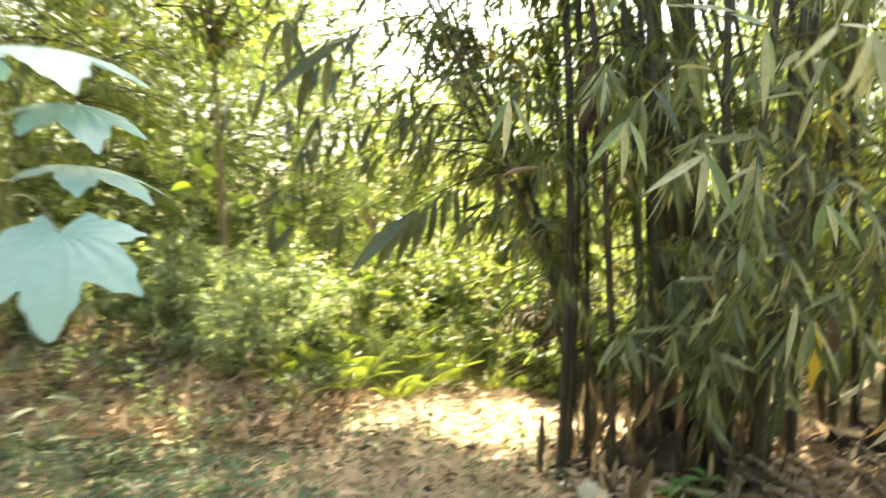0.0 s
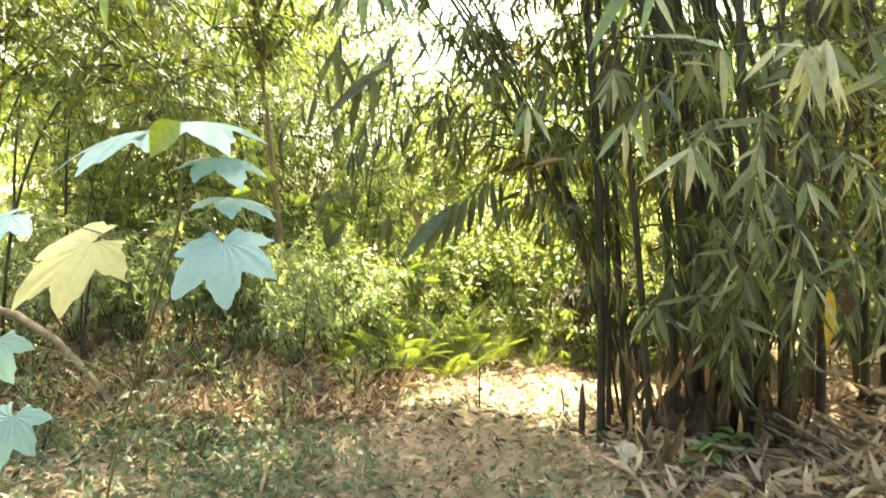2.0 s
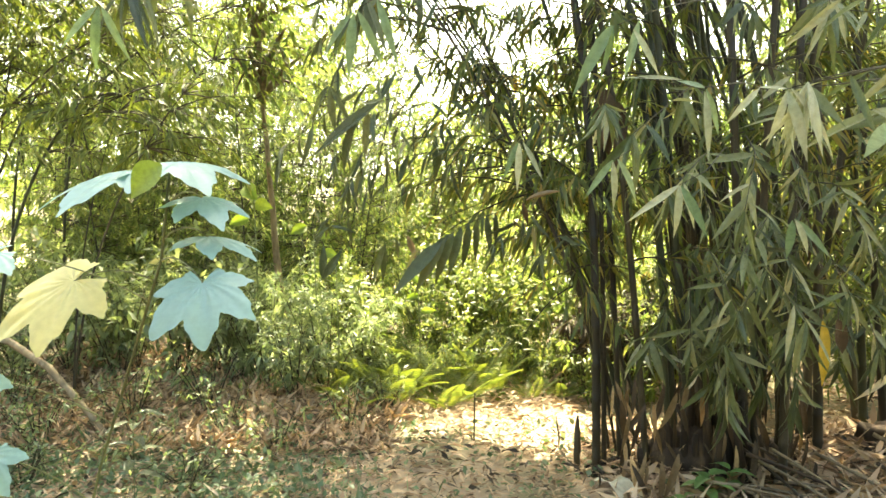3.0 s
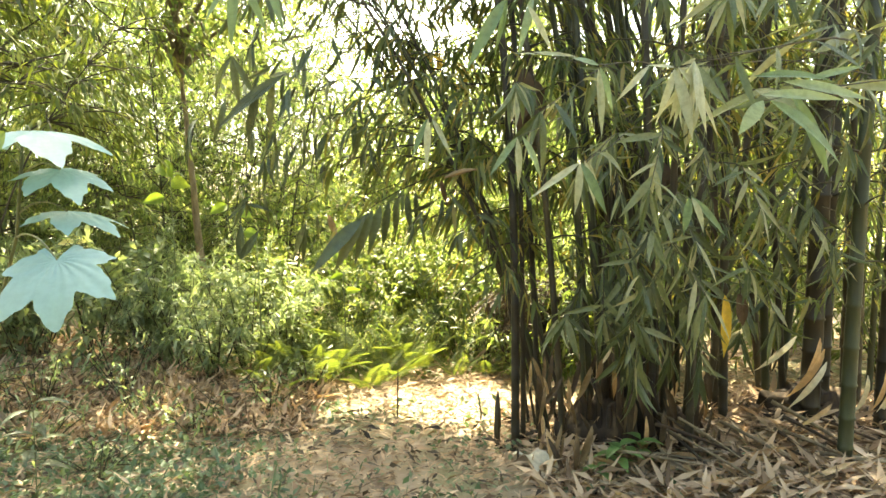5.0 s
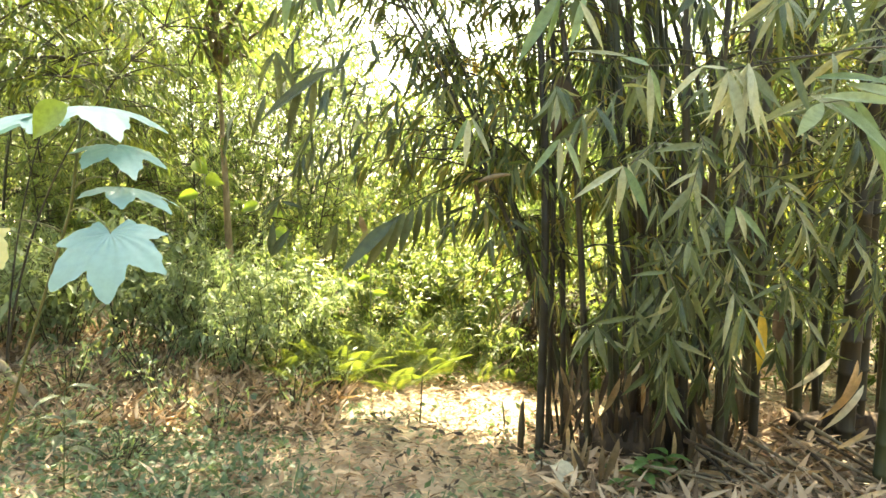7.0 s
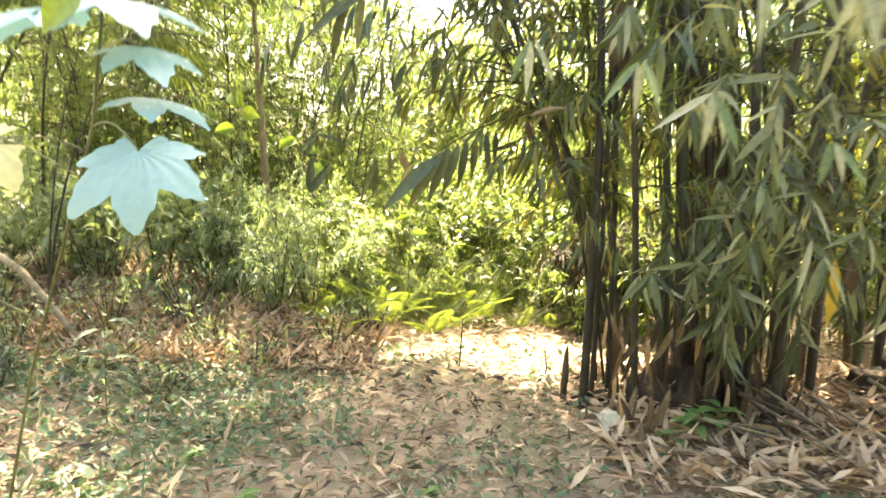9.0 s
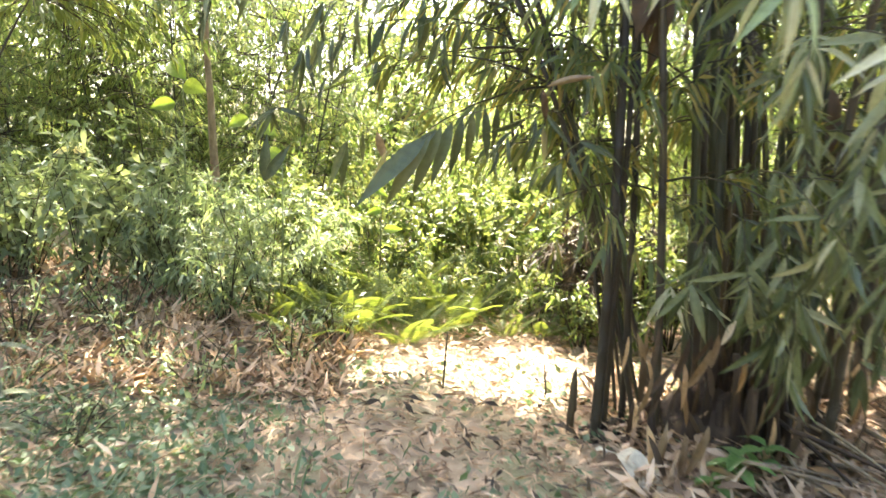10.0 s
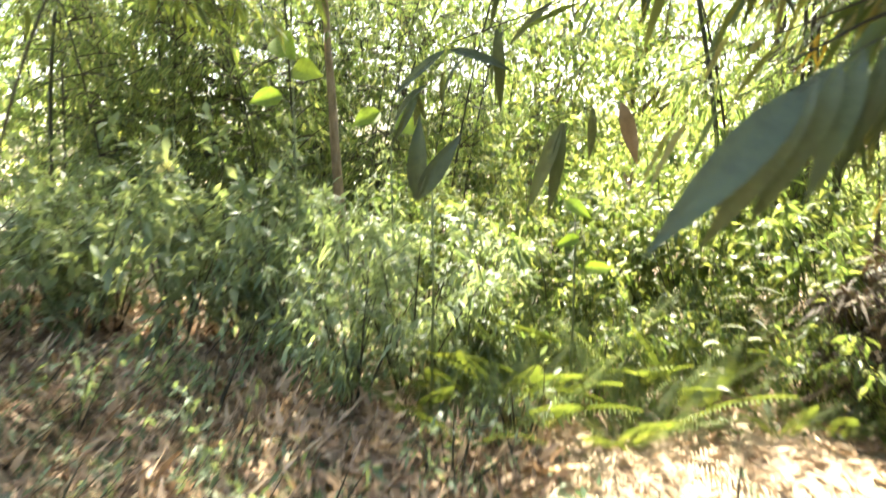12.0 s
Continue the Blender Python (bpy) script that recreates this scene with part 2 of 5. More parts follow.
def thing(name, data, label, category, group="", kind="", at=None):
    ob = new(name, data)
    if at is not None:
        ob.location = at
    return tagged(ob, label, category, group, kind)


def part(name, data, parent, label="", kind="", m=None):
    ob = new(name, data)
    ob.parent = parent
    if m is not None:
        ob.matrix_basis = m
    return tagged(ob, label, "", "", kind)


def smooth_step(a, b, x):
    t = np.clip((x - a) / (b - a), 0, 1)
    return t * t * (3 - 2 * t)


def ground_height(x, y):
    """The lie of the land: nearly flat, with a low bank of litter on one side and a rise round the bamboo feet."""
    x, y = np.asarray(x, dtype=float), np.asarray(y, dtype=float)
    h = 0.38 * smooth_step(-1.6, -4.2, x) * smooth_step(4.2, 7.0, y)
    h = h + 0.05 * np.exp(-(((x - 1.65) / 0.75) ** 2 + ((y - 4.15) / 0.55) ** 2)) + 0.09 * np.exp(-(((x - 3.0) / 0.7) ** 2 + ((y - 4.3) / 0.6) ** 2))
    h = h + 0.16 * np.exp(-(((x + 1.7) / 0.8) ** 2 + ((y - 5.4) / 0.6) ** 2))
    h = h + 0.025 * np.sin(1.7 * x + 0.6) * np.sin(1.3 * y + 0.4) + 0.012 * np.sin(4.1 * x - 2.2 * y)
    far = smooth_step(9, 40, np.hypot(x, y))
    return h * (1 - far) + far * 0.5 * np.sin(0.11 * x + 0.5) * np.cos(0.09 * y)


def bent(a, b, sag, n=8):
    """Points from a to b, hung (sag > 0) or arched (sag < 0)."""
    a, b = np.asarray(a, dtype=float), np.asarray(b, dtype=float)
    s = np.linspace(0, 1, n)[:, None]
    return a + (b - a) * s - UP * sag * 4 * s * (1 - s)


def turned(foot, way, normal, scale):
    """The pose of a leaf whose own x runs along way and whose own z comes nearest to normal."""
    x = Vector(way).normalized()
    y = Vector(normal).cross(x)
    if y.length < 1e-4:
        y = Vector((0.3, 1, 0.2)).cross(x)
    y.normalize()
    z = x.cross(y)
    m = Matrix((x, y, z)).transposed().to_4x4()
    return Matrix.Translation(Vector(foot)) @ m @ Matrix.Diagonal((scale[0], scale[1], scale[2], 1))


def blade_mesh(name, material, sag, twist, wide=0.13, wave=0.0):
    """One lance-shaped leaf a metre long on its own x, with a folded midrib, sag and twist."""
    st = np.linspace(0, 1, 9)
    prof = np.clip(np.array([0.10, 0.62, 0.92, 1.0, 0.96, 0.82, 0.58, 0.28, 0.02]), 0, 1) * wide * 0.5
    co, f = [], []
    for i, s in enumerate(st):
        z = -sag * s * s
        a = twist * s
        for k in (-1, -0.5, 0, 0.5, 1):
            y = k * prof[i]
            lift = abs(k) * prof[i] * 0.35 + wave * prof[i] * math.sin(9 * s + k)
            co.append((s - 0.28 * sag * sag * s ** 3, y * math.cos(a) - lift * math.sin(a), z + y * math.sin(a) + lift * math.cos(a)))
    for i in range(8):
        for k in range(4):
            a = i * 5 + k
            f.append((a, a + 1, a + 6, a + 5))
    return mesh_of(name, co, f, material)


def palm_mesh(name, material, droop, cup, seed):
    """A five-lobed leaf of radius one, its stalk at the origin, its middle lobe along its own x."""
    r = np.random.default_rng(seed)
    lobes = [(0, 1.0), (47, 0.95), (-47, 0.95), (98, 0.72), (-98, 0.72)]
    th = np.radians(np.linspace(-150, 150, 121))
    rad = np.full(len(th), 0.40)
    for a, R in lobes:
        d = th - np.radians(a + r.uniform(-3, 3))
        R = R * r.uniform(0.93, 1.05)
        # each lobe is an ellipse that begins at the stalk; its far edge along each way, with a short pointed tip
        c, e, w = 0.50 * R, 0.50 * R, 0.275 * R
        A = (np.cos(d) / e) ** 2 + (np.sin(d) / w) ** 2
        B = c * np.cos(d) / e ** 2
        edge = np.where(np.abs(d) < 1.5, 2 * B / A, 0)
        rad = np.maximum(rad, edge * (1 + 0.10 * np.exp(-(d / 0.07) ** 2)))
    rad = rad * (1 + 0.025 * np.sin(th * 31))
    co, f = [(0, 0, 0)], []
    rings = (0.18, 0.4, 0.62, 0.82, 1.0)
    for s in rings:
        for t, R in zip(th, rad):
            d = R * s
            fold = min(abs(t - math.radians(a)) for a, _ in lobes)
            z = -droop * d * d + cup * d * fold * 0.5 + 0.007 * math.sin(17 * t + 5 * s)
            co.append((d * math.cos(t), d * math.sin(t), z))
    m = len(th)
    for k in range(m - 1):
        f.append((0, 1 + k, 2 + k, 0))
    tri = [(a, b, c) for a, b, c, _ in f]
    for q in range(len(rings) - 1):
        for k in range(m - 1):
            a = 1 + q * m + k
            tri += [(a, a + m, a + m + 1), (a, a + m + 1, a + 1)]
    return mesh_of(name, co, tri, material)


# ---- the ground ----
def axis(lo, hi, step, reach, growth=1.28):
    a = list(np.arange(lo, hi + 1e-6, step))
    d = step
    while a[-1] < reach:
        d *= growth
        a.append(a[-1] + d)
    d = step
    while a[0] > -reach:
        d *= growth
        a.insert(0, a[0] - d)
    return np.array(a)


gx, gy = axis(-6, 6, 0.09, 600), axis(-2, 11, 0.09, 600)
GX, GY = np.meshgrid(gx, gy)
GZ = ground_height(GX, GY) + 0.012 * rng.normal(0, 1, GX.shape) * (np.hypot(GX, GY - 4) < 12)
cols = len(gx)
ii = (np.arange(len(gy) - 1)[:, None] * cols + np.arange(cols - 1)[None]).ravel()
thing("ground", mesh_of("ground", np.stack([GX, GY, GZ], -1).reshape(-1, 3), np.stack([ii, ii + 1, ii + cols + 1, ii + cols], 1), M_SOIL), "brown forest soil under dry bamboo leaves and weeds", "ground", kind="structure")


# ---- bamboo ----
def culm_line(foot, height, lean, curve, arch, step=0.16):
    """A culm's middle line: lean per metre, curve per metre squared, and an arch (x, y) that bows its top over."""
    z = np.arange(0, height + step, step)
    s = (z / height)[:, None]
    x = foot[0] + lean[0] * z + curve[0] * z * z
    y = foot[1] + lean[1] * z + curve[1] * z * z
    p = np.stack([x, y, z + float(ground_height(foot[0], foot[1])) - 0.05], 1)
    p[:, :2] += np.array(arch)[None] * s ** 3
    p[:, 2] -= 0.22 * np.hypot(*arch) * s[:, 0] ** 4
    return p


def culm_mesh(line, r0, material, sides=9):
    """A jointed cane: every internode with a raised ring at its node."""
    n = len(line)
    d = np.concatenate([[0], np.cumsum(np.linalg.norm(np.diff(line, axis=0), axis=1))])
    total, at, pts, rad = d[-1], 0.0, [], []
    gap = 0.16
    while at < total:
        taper = r0 * (1 - 0.82 * (at / total) ** 1.3)
        for o, k in ((0.0, 0.97), (0.012, 1.16), (0.026, 0.99), (gap * 0.55, 1.0)):
            if at + o <= total:
                pts.append([np.interp(at + o, d, line[:, c]) for c in range(3)])
                rad.append(taper * k)
        at += gap
        gap = min(0.36, gap * 1.12)
    return Tubes().add(pts, rad, sides).mesh("culm", material)


def foliage(line, start, count, reach, leaf, droop, wide=0.11, twigs=None, heading=None, spread=math.pi, per=(4, 8), stop=1.0):
    """Leaves on side branches along a cane from the height start. Adds the branches to twigs; gives arrays of feet, ways and lengths."""
    P, D, L = [], [], []
    zs = line[:, 2]
    hi = np.searchsorted(zs, start) if zs[-1] > start else len(zs) - 2
    last = max(hi + 1, int((len(line) - 1) * stop))
    for _ in range(count):
        i = min(len(line) - 2, int(rng.integers(hi, last)))
        p = line[i]
        az = rng.uniform(-math.pi, math.pi) if heading is None else heading + rng.uniform(-spread, spread)
        el = rng.uniform(-0.15, 0.85)
        d = np.array((math.cos(az) * math.cos(el), math.sin(az) * math.cos(el), math.sin(el)))
        ln = reach * rng.uniform(0.45, 1.1)
        s = np.linspace(0, 1, 6)[:, None]
        br = p + d * ln * s - UP * (0.34 * ln) * s ** 2
        if twigs is not None:
            twigs.add(br, np.linspace(0.0075, 0.0022, 6), 4)
        for q in np.linspace(0.28, 1.0, max(3, int(ln / 0.16))):
            base = np.array([np.interp(q, s[:, 0], br[:, c]) for c in range(3)])
            k = int(rng.integers(per[0], per[1]))
            a = az + rng.uniform(-1.1, 1.1)
            tw = unit(np.array((math.cos(a), math.sin(a), rng.uniform(-0.5, 0.35))))
            side = unit(np.cross(tw, UP))
            tl = rng.uniform(0.06, 0.2)
            for j in range(k):
                e = (j + 1) / k
                way = tw * rng.uniform(0.45, 1.0) + side * (1 if j % 2 else -1) * rng.uniform(0.15, 0.75) - UP * rng.uniform(0.1, droop)
                P.append(base + tw * tl * e)
                D.append(way)
                L.append(leaf * rng.uniform(0.6, 1.2))
    return P, D, L


def sun_pool_cut(P):
    """True for high leaves that stand before the sun over the clearing: they are dropped to shape its sun pools."""
    q = P[:, :2] - np.array((to_sun.x, to_sun.y)) / to_sun.z * P[:, 2:3]
    d = np.minimum(np.hypot((q[:, 0] + 0.45) / 0.42, (q[:, 1] - 5.1) / 0.55), np.hypot((q[:, 0] - 0.48) / 0.55, (q[:, 1] - 4.85) / 0.48))
    return (P[:, 2] > 2.4) & (d < 1.0 + 0.15 * np.sin(5 * q[:, 0] + 3 * q[:, 1])) & (rng.uniform(0, 1, len(P)) < 0.97)


def add_leaves(name, parts_pdl, wide, material, parent, label="", fine=False, bend=(0.05, 0.4)):
    P, D, L = (np.array([v for trio in parts_pdl for v in trio[k]]) for k in range(3))
    if len(P) == 0:
        return None
    keep = ~sun_pool_cut(P)
    P, D, L = P[keep], D[keep], L[keep]
    me = leaf_cloud(name, P, unit(D), L, L * wide * rng.uniform(0.8, 1.2, len(L)), rng.uniform(bend[0], bend[1], len(L)), material, fine)
    return part(name, me, parent, label, "stuff")


def clump(label, at, canes, leaf, per_cane, start, reach, droop, material, cane_material, wide=0.12, fine=False, heading=None, spread=math.pi, group="", sides=9, stop=1.0, low=0):
    """A stand of bamboo: an Empty at its foot; canes (foot, radius, height, lean, curve, arch) each with twigs and leaves."""
    root = thing("bamboo_clump", None, label, "bamboo", group, at=(at[0], at[1], float(ground_height(*at))))
    inv = Matrix.Translation(-Vector(root.location))
    for foot, r, h, lean, curve, arch in canes:
        line = culm_line(foot, h, lean, curve, arch)
        mat = cane_material[int(rng.integers(0, len(cane_material)))]
        cane = part("culm", culm_mesh(line, r, mat, sides), root, m=inv)
        tw = Tubes()
        got = [foliage(line, start + rng.uniform(-0.3, 0.3), int(per_cane * rng.uniform(0.7, 1.3)), reach, leaf, droop, twigs=tw, heading=heading, spread=spread, stop=stop)]
        if low:
            got.append(foliage(line, start * 0.75, int(low * rng.uniform(0.6, 1.4)), reach * 0.8, leaf, droop, twigs=tw, heading=heading, spread=spread, stop=0.48))
        if tw.count:
            part("branchwork", tw.mesh("branchwork", M_TWIG), cane, kind="stuff")
        add_leaves("foliage", got, wide, material, cane, fine=fine)
    return root


def random_canes(at, size, count, r, h, lean=0.04, arch=1.2, heading=None):
    out = []
    for _ in range(count):
        a, q = rng.uniform(-math.pi, math.pi), math.sqrt(rng.uniform(0, 1))
        dx, dy = q * size[0] * math.cos(a), q * size[1] * math.sin(a)
        g = rng.uniform(0.5, 1.2) * arch
        b = math.atan2(dy, dx) if heading is None else heading + rng.uniform(-0.7, 0.7)
        out.append(((at[0] + dx, at[1] + dy), r * rng.uniform(0.65, 1.25), h * rng.uniform(0.75, 1.15),
                    (dx * lean / max(size) + rng.normal(0, 0.012), dy * lean / max(size) + rng.normal(0, 0.012)), (0, 0), (g * math.cos(b), g * math.sin(b))))
    return out


# The stand beside the path: its front canes one by one, then the crowd behind them.
canes_a = [
    ((0.83, 4.13), 0.029, 8.6, (0.022, 0.03), (0, 0), (-2.6, 1.6)),
    ((0.90, 4.22), 0.018, 7.2, (0.015, 0.02), (0, 0), (-0.8, 0.6)),
    ((1.03, 4.30), 0.020, 8.0, (-0.015, 0.02), (0, 0), (-1.6, 2.2)),
    ((1.17, 4.12), 0.023, 8.4, (-0.045, 0.03), (0, 0), (-2.2, 0.4)),
    ((1.10, 4.22), 0.016, 5.4, (-0.20, 0.02), (-0.060, 0), (-0.2, 0.3)),
    ((1.12, 4.34), 0.015, 5.2, (-0.15, 0.03), (-0.066, 0), (-0.3, 0.4)),
    ((1.00, 4.50), 0.012, 4.8, (-0.10, 0.05), (-0.045, 0), (-0.4, 0.4)),
    ((1.36, 4.26), 0.020, 8.8, (-0.02, 0.04), (0, 0), (0.2, 1.2)),
    ((1.47, 4.12), 0.027, 9.0, (-0.05, 0.02), (0, 0), (-0.5, 1.2)),
    ((1.75, 3.94), 0.030, 9.4, (-0.01, 0.03), (0, 0), (0.2, 1.0)),
    ((1.90, 3.78), 0.027, 8.8, (0.045, 0.01), (0, 0), (0.8, 0.4)),
]
canes_a = [((x * 0.965 - 0.05, y - 0.15), *rest) for (x, y), *rest in canes_a]
canes_a += random_canes((1.68, 4.35), (0.62, 0.55), 7, 0.025, 8.5, 0.14, 1.8)
bamboo_a = clump("dense stand of dark bamboo canes beside the path", (1.45, 4.2), canes_a, 0.175, 15, 1.5, 0.8, 1.5, M_BAMBOO, [M_CULM, M_CULM, M_CULM_GREEN], 0.13, True, low=5)

# Thin canes of the stand that lean out across the open side, hung with leaves.
canes_lean = []
for k in range(5):
    canes_lean.append(((0.95 + 0.09 * k, 4.2 + rng.uniform(0, 0.55)), rng.uniform(0.010, 0.017), rng.uniform(3.6, 5.0), (-0.10 - 0.055 * k + rng.normal(0, 0.02), rng.uniform(-0.02, 0.1)), (-0.045 - rng.uniform(0, 0.03), 0), (-0.3, 0.1)))
clump("thin leaning bamboo canes hung with narrow leaves", (1.1, 4.4), canes_lean, 0.19, 14, 1.35, 0.6, 1.9, M_BAMBOO, [M_CULM, M_CULM_GREEN], 0.13, True)

# Mostly unseen tall canes added to the stand, bowed over the path as shade.
canes_shade = []
for tx, ty in ((-2.6, 6.3), (-1.8, 7.2), (-1.0, 6.4), (-0.9, 7.8), (-0.2, 7.0), (0.4, 7.7), (-1.7, 5.4), (-0.4, 5.8), (0.7, 6.5), (-1.5, 4.3), (-0.6, 4.0), (0.3, 4.6), (-2.6, 4.9), (-2.0, 3.1), (-0.7, 2.9), (0.7, 3.3), (1.5, 6.0), (-3.0, 5.9), (-1.2, 3.7), (-1.7, 3.6), (-2.4, 8.5), (-2.9, 7.7), (-1.7, 8.9), (-2.3, 7.6), (-1.9, 6.6)):
    fx, fy = 2.0 + rng.uniform(-0.4, 0.5), 5.0 + rng.uniform(-0.2, 0.4)
    canes_shade.append(((fx, fy), 0.024, rng.uniform(7.0, 8.2), (0.0, 0.01), (0, 0), (tx - fx, ty - fy)))
clump("mostly unseen tall bamboo canes added over the path for shade", (2.0, 5.1), canes_shade, 0.20, 84, 4.9, 1.3, 1.0, M_BAMBOO, [M_CULM, M_CULM_GREEN], 0.15)

canes_b = [
    ((2.90, 4.20), 0.066, 10.5, (0.055, 0.02), (0, 0), (0.3, 1.2)),
    ((3.05, 4.32), 0.060, 10.0, (0.050, 0.02), (0, 0), (0.4, 1.0)),
    ((2.92, 4.80), 0.032, 8.5, (-0.01, 0.03), (0, 0), (-0.2, 1.4)),
    ((2.88, 4.55), 0.029, 8.0, (0.12, 0.03), (0, 0), (0.6, 0.8)),
    ((2.74, 3.58), 0.043, 9.5, (0.045, 0.00), (0, 0), (1.0, 0.2)),
    ((2.42, 4.62), 0.031, 8.2, (0.01, 0.04), (0, 0), (0.2, 1.2)),
    ((2.30, 4.25), 0.032, 8.4, (0.02, 0.03), (0, 0), (0.3, 1.0)),
    ((3.32, 4.05), 0.051, 9.8, (0.06, 0.02), (0, 0), (0.9, 0.6)),
]
canes_b = [((x * 0.97, y - 0.14), *rest) for (x, y), *rest in canes_b]
canes_b += random_canes((3.4, 4.7), (0.7, 0.6), 6, 0.038, 9.0, 0.10, 1.4)
bamboo_b = clump("thick old bamboo canes with peeling pale sheaths", (3.0, 4.3), canes_b, 0.15, 20, 1.3, 0.7, 1.4, M_BAMBOO, [M_CULM, M_CULM_GREEN], 0.14, low=16)

# Lighter leaves than the front stands have: sunlight is put into the colour.
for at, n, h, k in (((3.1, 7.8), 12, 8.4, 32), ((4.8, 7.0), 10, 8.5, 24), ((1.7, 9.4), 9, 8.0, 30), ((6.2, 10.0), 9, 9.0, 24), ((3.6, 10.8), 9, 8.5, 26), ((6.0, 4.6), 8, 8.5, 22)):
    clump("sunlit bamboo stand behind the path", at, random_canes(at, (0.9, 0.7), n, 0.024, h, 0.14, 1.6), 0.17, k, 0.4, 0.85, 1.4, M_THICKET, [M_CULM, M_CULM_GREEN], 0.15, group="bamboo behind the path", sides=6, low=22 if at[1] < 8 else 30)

# The leafy thicket on the other side of the path.
for at, n, h, k in (((-3.5, 9.4), 12, 5.7, 52), ((-5.2, 9.3), 12, 5.7, 50), ((-2.7, 10.6), 10, 6.7, 52), ((-6.8, 9.6), 10, 6.4, 46), ((-4.5, 11.2), 10, 6.0, 46), ((-7.6, 6.0), 9, 7.5, 46), ((-1.9, 13.5), 8, 5.5, 40)):
    clump("thin bamboo thicket with dense small green leaves", at, random_canes(at, (1.0, 0.9), n, 0.013, h, 0.2, 1.7), 0.13, k, 0.4, 0.9, 1.3, M_THICKET, [M_CULM_GREEN], 0.16, group="thicket of thin bamboo", sides=5, low=22)


canes_side = random_canes((-4.9, 5.3), (0.5, 0.5), 13, 0.015, 5.9, 0.06, 3.1, heading=0.05)
clump("bamboo canes that bow in from beside the path", (-4.9, 5.3), canes_side + [((-3.5, 5.0), 0.011, 3.3, (0.07, 0), (0.06, 0), (0.5, 0.1)), ((-3.55, 5.1), 0.009, 3.0, (0.03, 0), (0.03, 0), (0.2, 0.1))], 0.15, 34, 2.5, 0.85, 1.4, M_FERN, [M_CULM, M_CULM_GREEN], 0.17, sides=6)


# Unseen bamboo stands that close the path behind, added to cut light from there.
for at in ((-3.4, -4.2), (0.2, -5.6), (3.6, -4.4), (6.6, -1.2), (-6.8, -0.8), (-1.8, -7.5), (2.6, -8.0)):
    clump("unseen bamboo stand added behind the path's start to cut light", at, random_canes(at, (1.0, 0.8), 8, 0.024, 5.6, 0.14, 1.8), 0.30, 24, 0.5, 1.2, 1.2, M_BAMBOO, [M_CULM, M_CULM_GREEN], 0.22, group="bamboo behind the path's start", sides=5, low=8)


# Two high canes added on this side to shade the ground below.
canes_shade_left = []
for tx, ty in ((-3.2, 8.7), (-2.6, 9.2)):
    fx, fy = -5.9 + rng.uniform(-0.4, 0.4), 8.0 + rng.uniform(-0.3, 0.3)
    canes_shade_left.append(((fx, fy), 0.02, rng.uniform(6.6, 7.4), (0.0, 0.01), (0, 0), (tx - fx, ty - fy)))
clump("tall bamboo canes added over the shrubs for shade", (-5.9, 8.0), canes_shade_left, 0.18, 60, 4.3, 1.2, 1.1, M_BAMBOO, [M_CULM, M_CULM_GREEN], 0.15)


# ---- trees, shrubs and woods ----
def tree(label, at, height, crown, leaves, leaf, material=None, group="", bare=0.35, bark=None, stout=1.0):
    """A tapered trunk, limbs and a crown of leaf clusters at the limbs' ends."""
    root = thing("tree", None, label, "tree", group, at=(at[0], at[1], float(ground_height(*at)) - 0.05))
    h = height
    top = np.array((rng.normal(0, 0.05) * h, rng.normal(0, 0.05) * h, h * 0.85))
    tr = bent((0, 0, 0), top, rng.normal(0, 0.03) * h, 12)
    tr[1:-1, :2] += rng.normal(0, 0.012 * h, (10, 2)) * stout ** 2
    trunk = part("trunk", Tubes().add(tr, stout * np.linspace(0.028 * h, 0.006 * h, 12) * (1 + 0.5 * np.exp(-np.arange(12))), 9).mesh("trunk", bark or M_BARK), root)
    limbs, tips = Tubes(), []
    for _ in range(16):
        q = rng.uniform(bare, 1.0)
        b = np.array([np.interp(q, np.linspace(0, 1, 12), tr[:, c]) for c in range(3)])
        az, el = rng.uniform(-math.pi, math.pi), rng.uniform(0.1, 0.9)
        ln = crown * rng.uniform(0.6, 1.1) * (1.15 - 0.5 * q)
        e = b + ln * np.array((math.cos(az) * math.cos(el), math.sin(az) * math.cos(el), math.sin(el)))
        lb = bent(b, e, -0.06 * ln, 6)
        limbs.add(lb, np.linspace(0.010 * h, 0.003 * h, 6), 5)
        tips += [e, lb[4], lb[3]]
        for _ in range(2):
            e2 = lb[3] + 0.5 * ln * unit(rng.normal(0, 1, 3) + np.array((0, 0, 0.3)))
            limbs.add(bent(lb[3], e2, -0.04 * ln, 5), np.linspace(0.004 * h, 0.0015 * h, 5), 4)
            tips.append(e2)
    part("branchwork", limbs.mesh("branchwork", M_BARK), trunk, kind="stuff")
    tips = np.array(tips)
    c = tips[rng.integers(0, len(tips), leaves)]
    P = c + rng.normal(0, 1, (leaves, 3)) * crown * np.array((0.19, 0.19, 0.13))
    D = unit((P - c) + rng.normal(0, 0.25, (leaves, 3)) * crown * 0.4 - UP * 0.12 * crown)
    world_P = P + np.array(root.location)
    keep = ~sun_pool_cut(world_P)
    P, D, leaves = P[keep], D[keep], int(keep.sum())
    L = leaf * rng.uniform(0.6, 1.3, leaves)
    part("crown", leaf_cloud("crown", P, D, L, L * 0.42, rng.uniform(0, 0.35, leaves), material or M_TREE), root, kind="stuff")
    return root


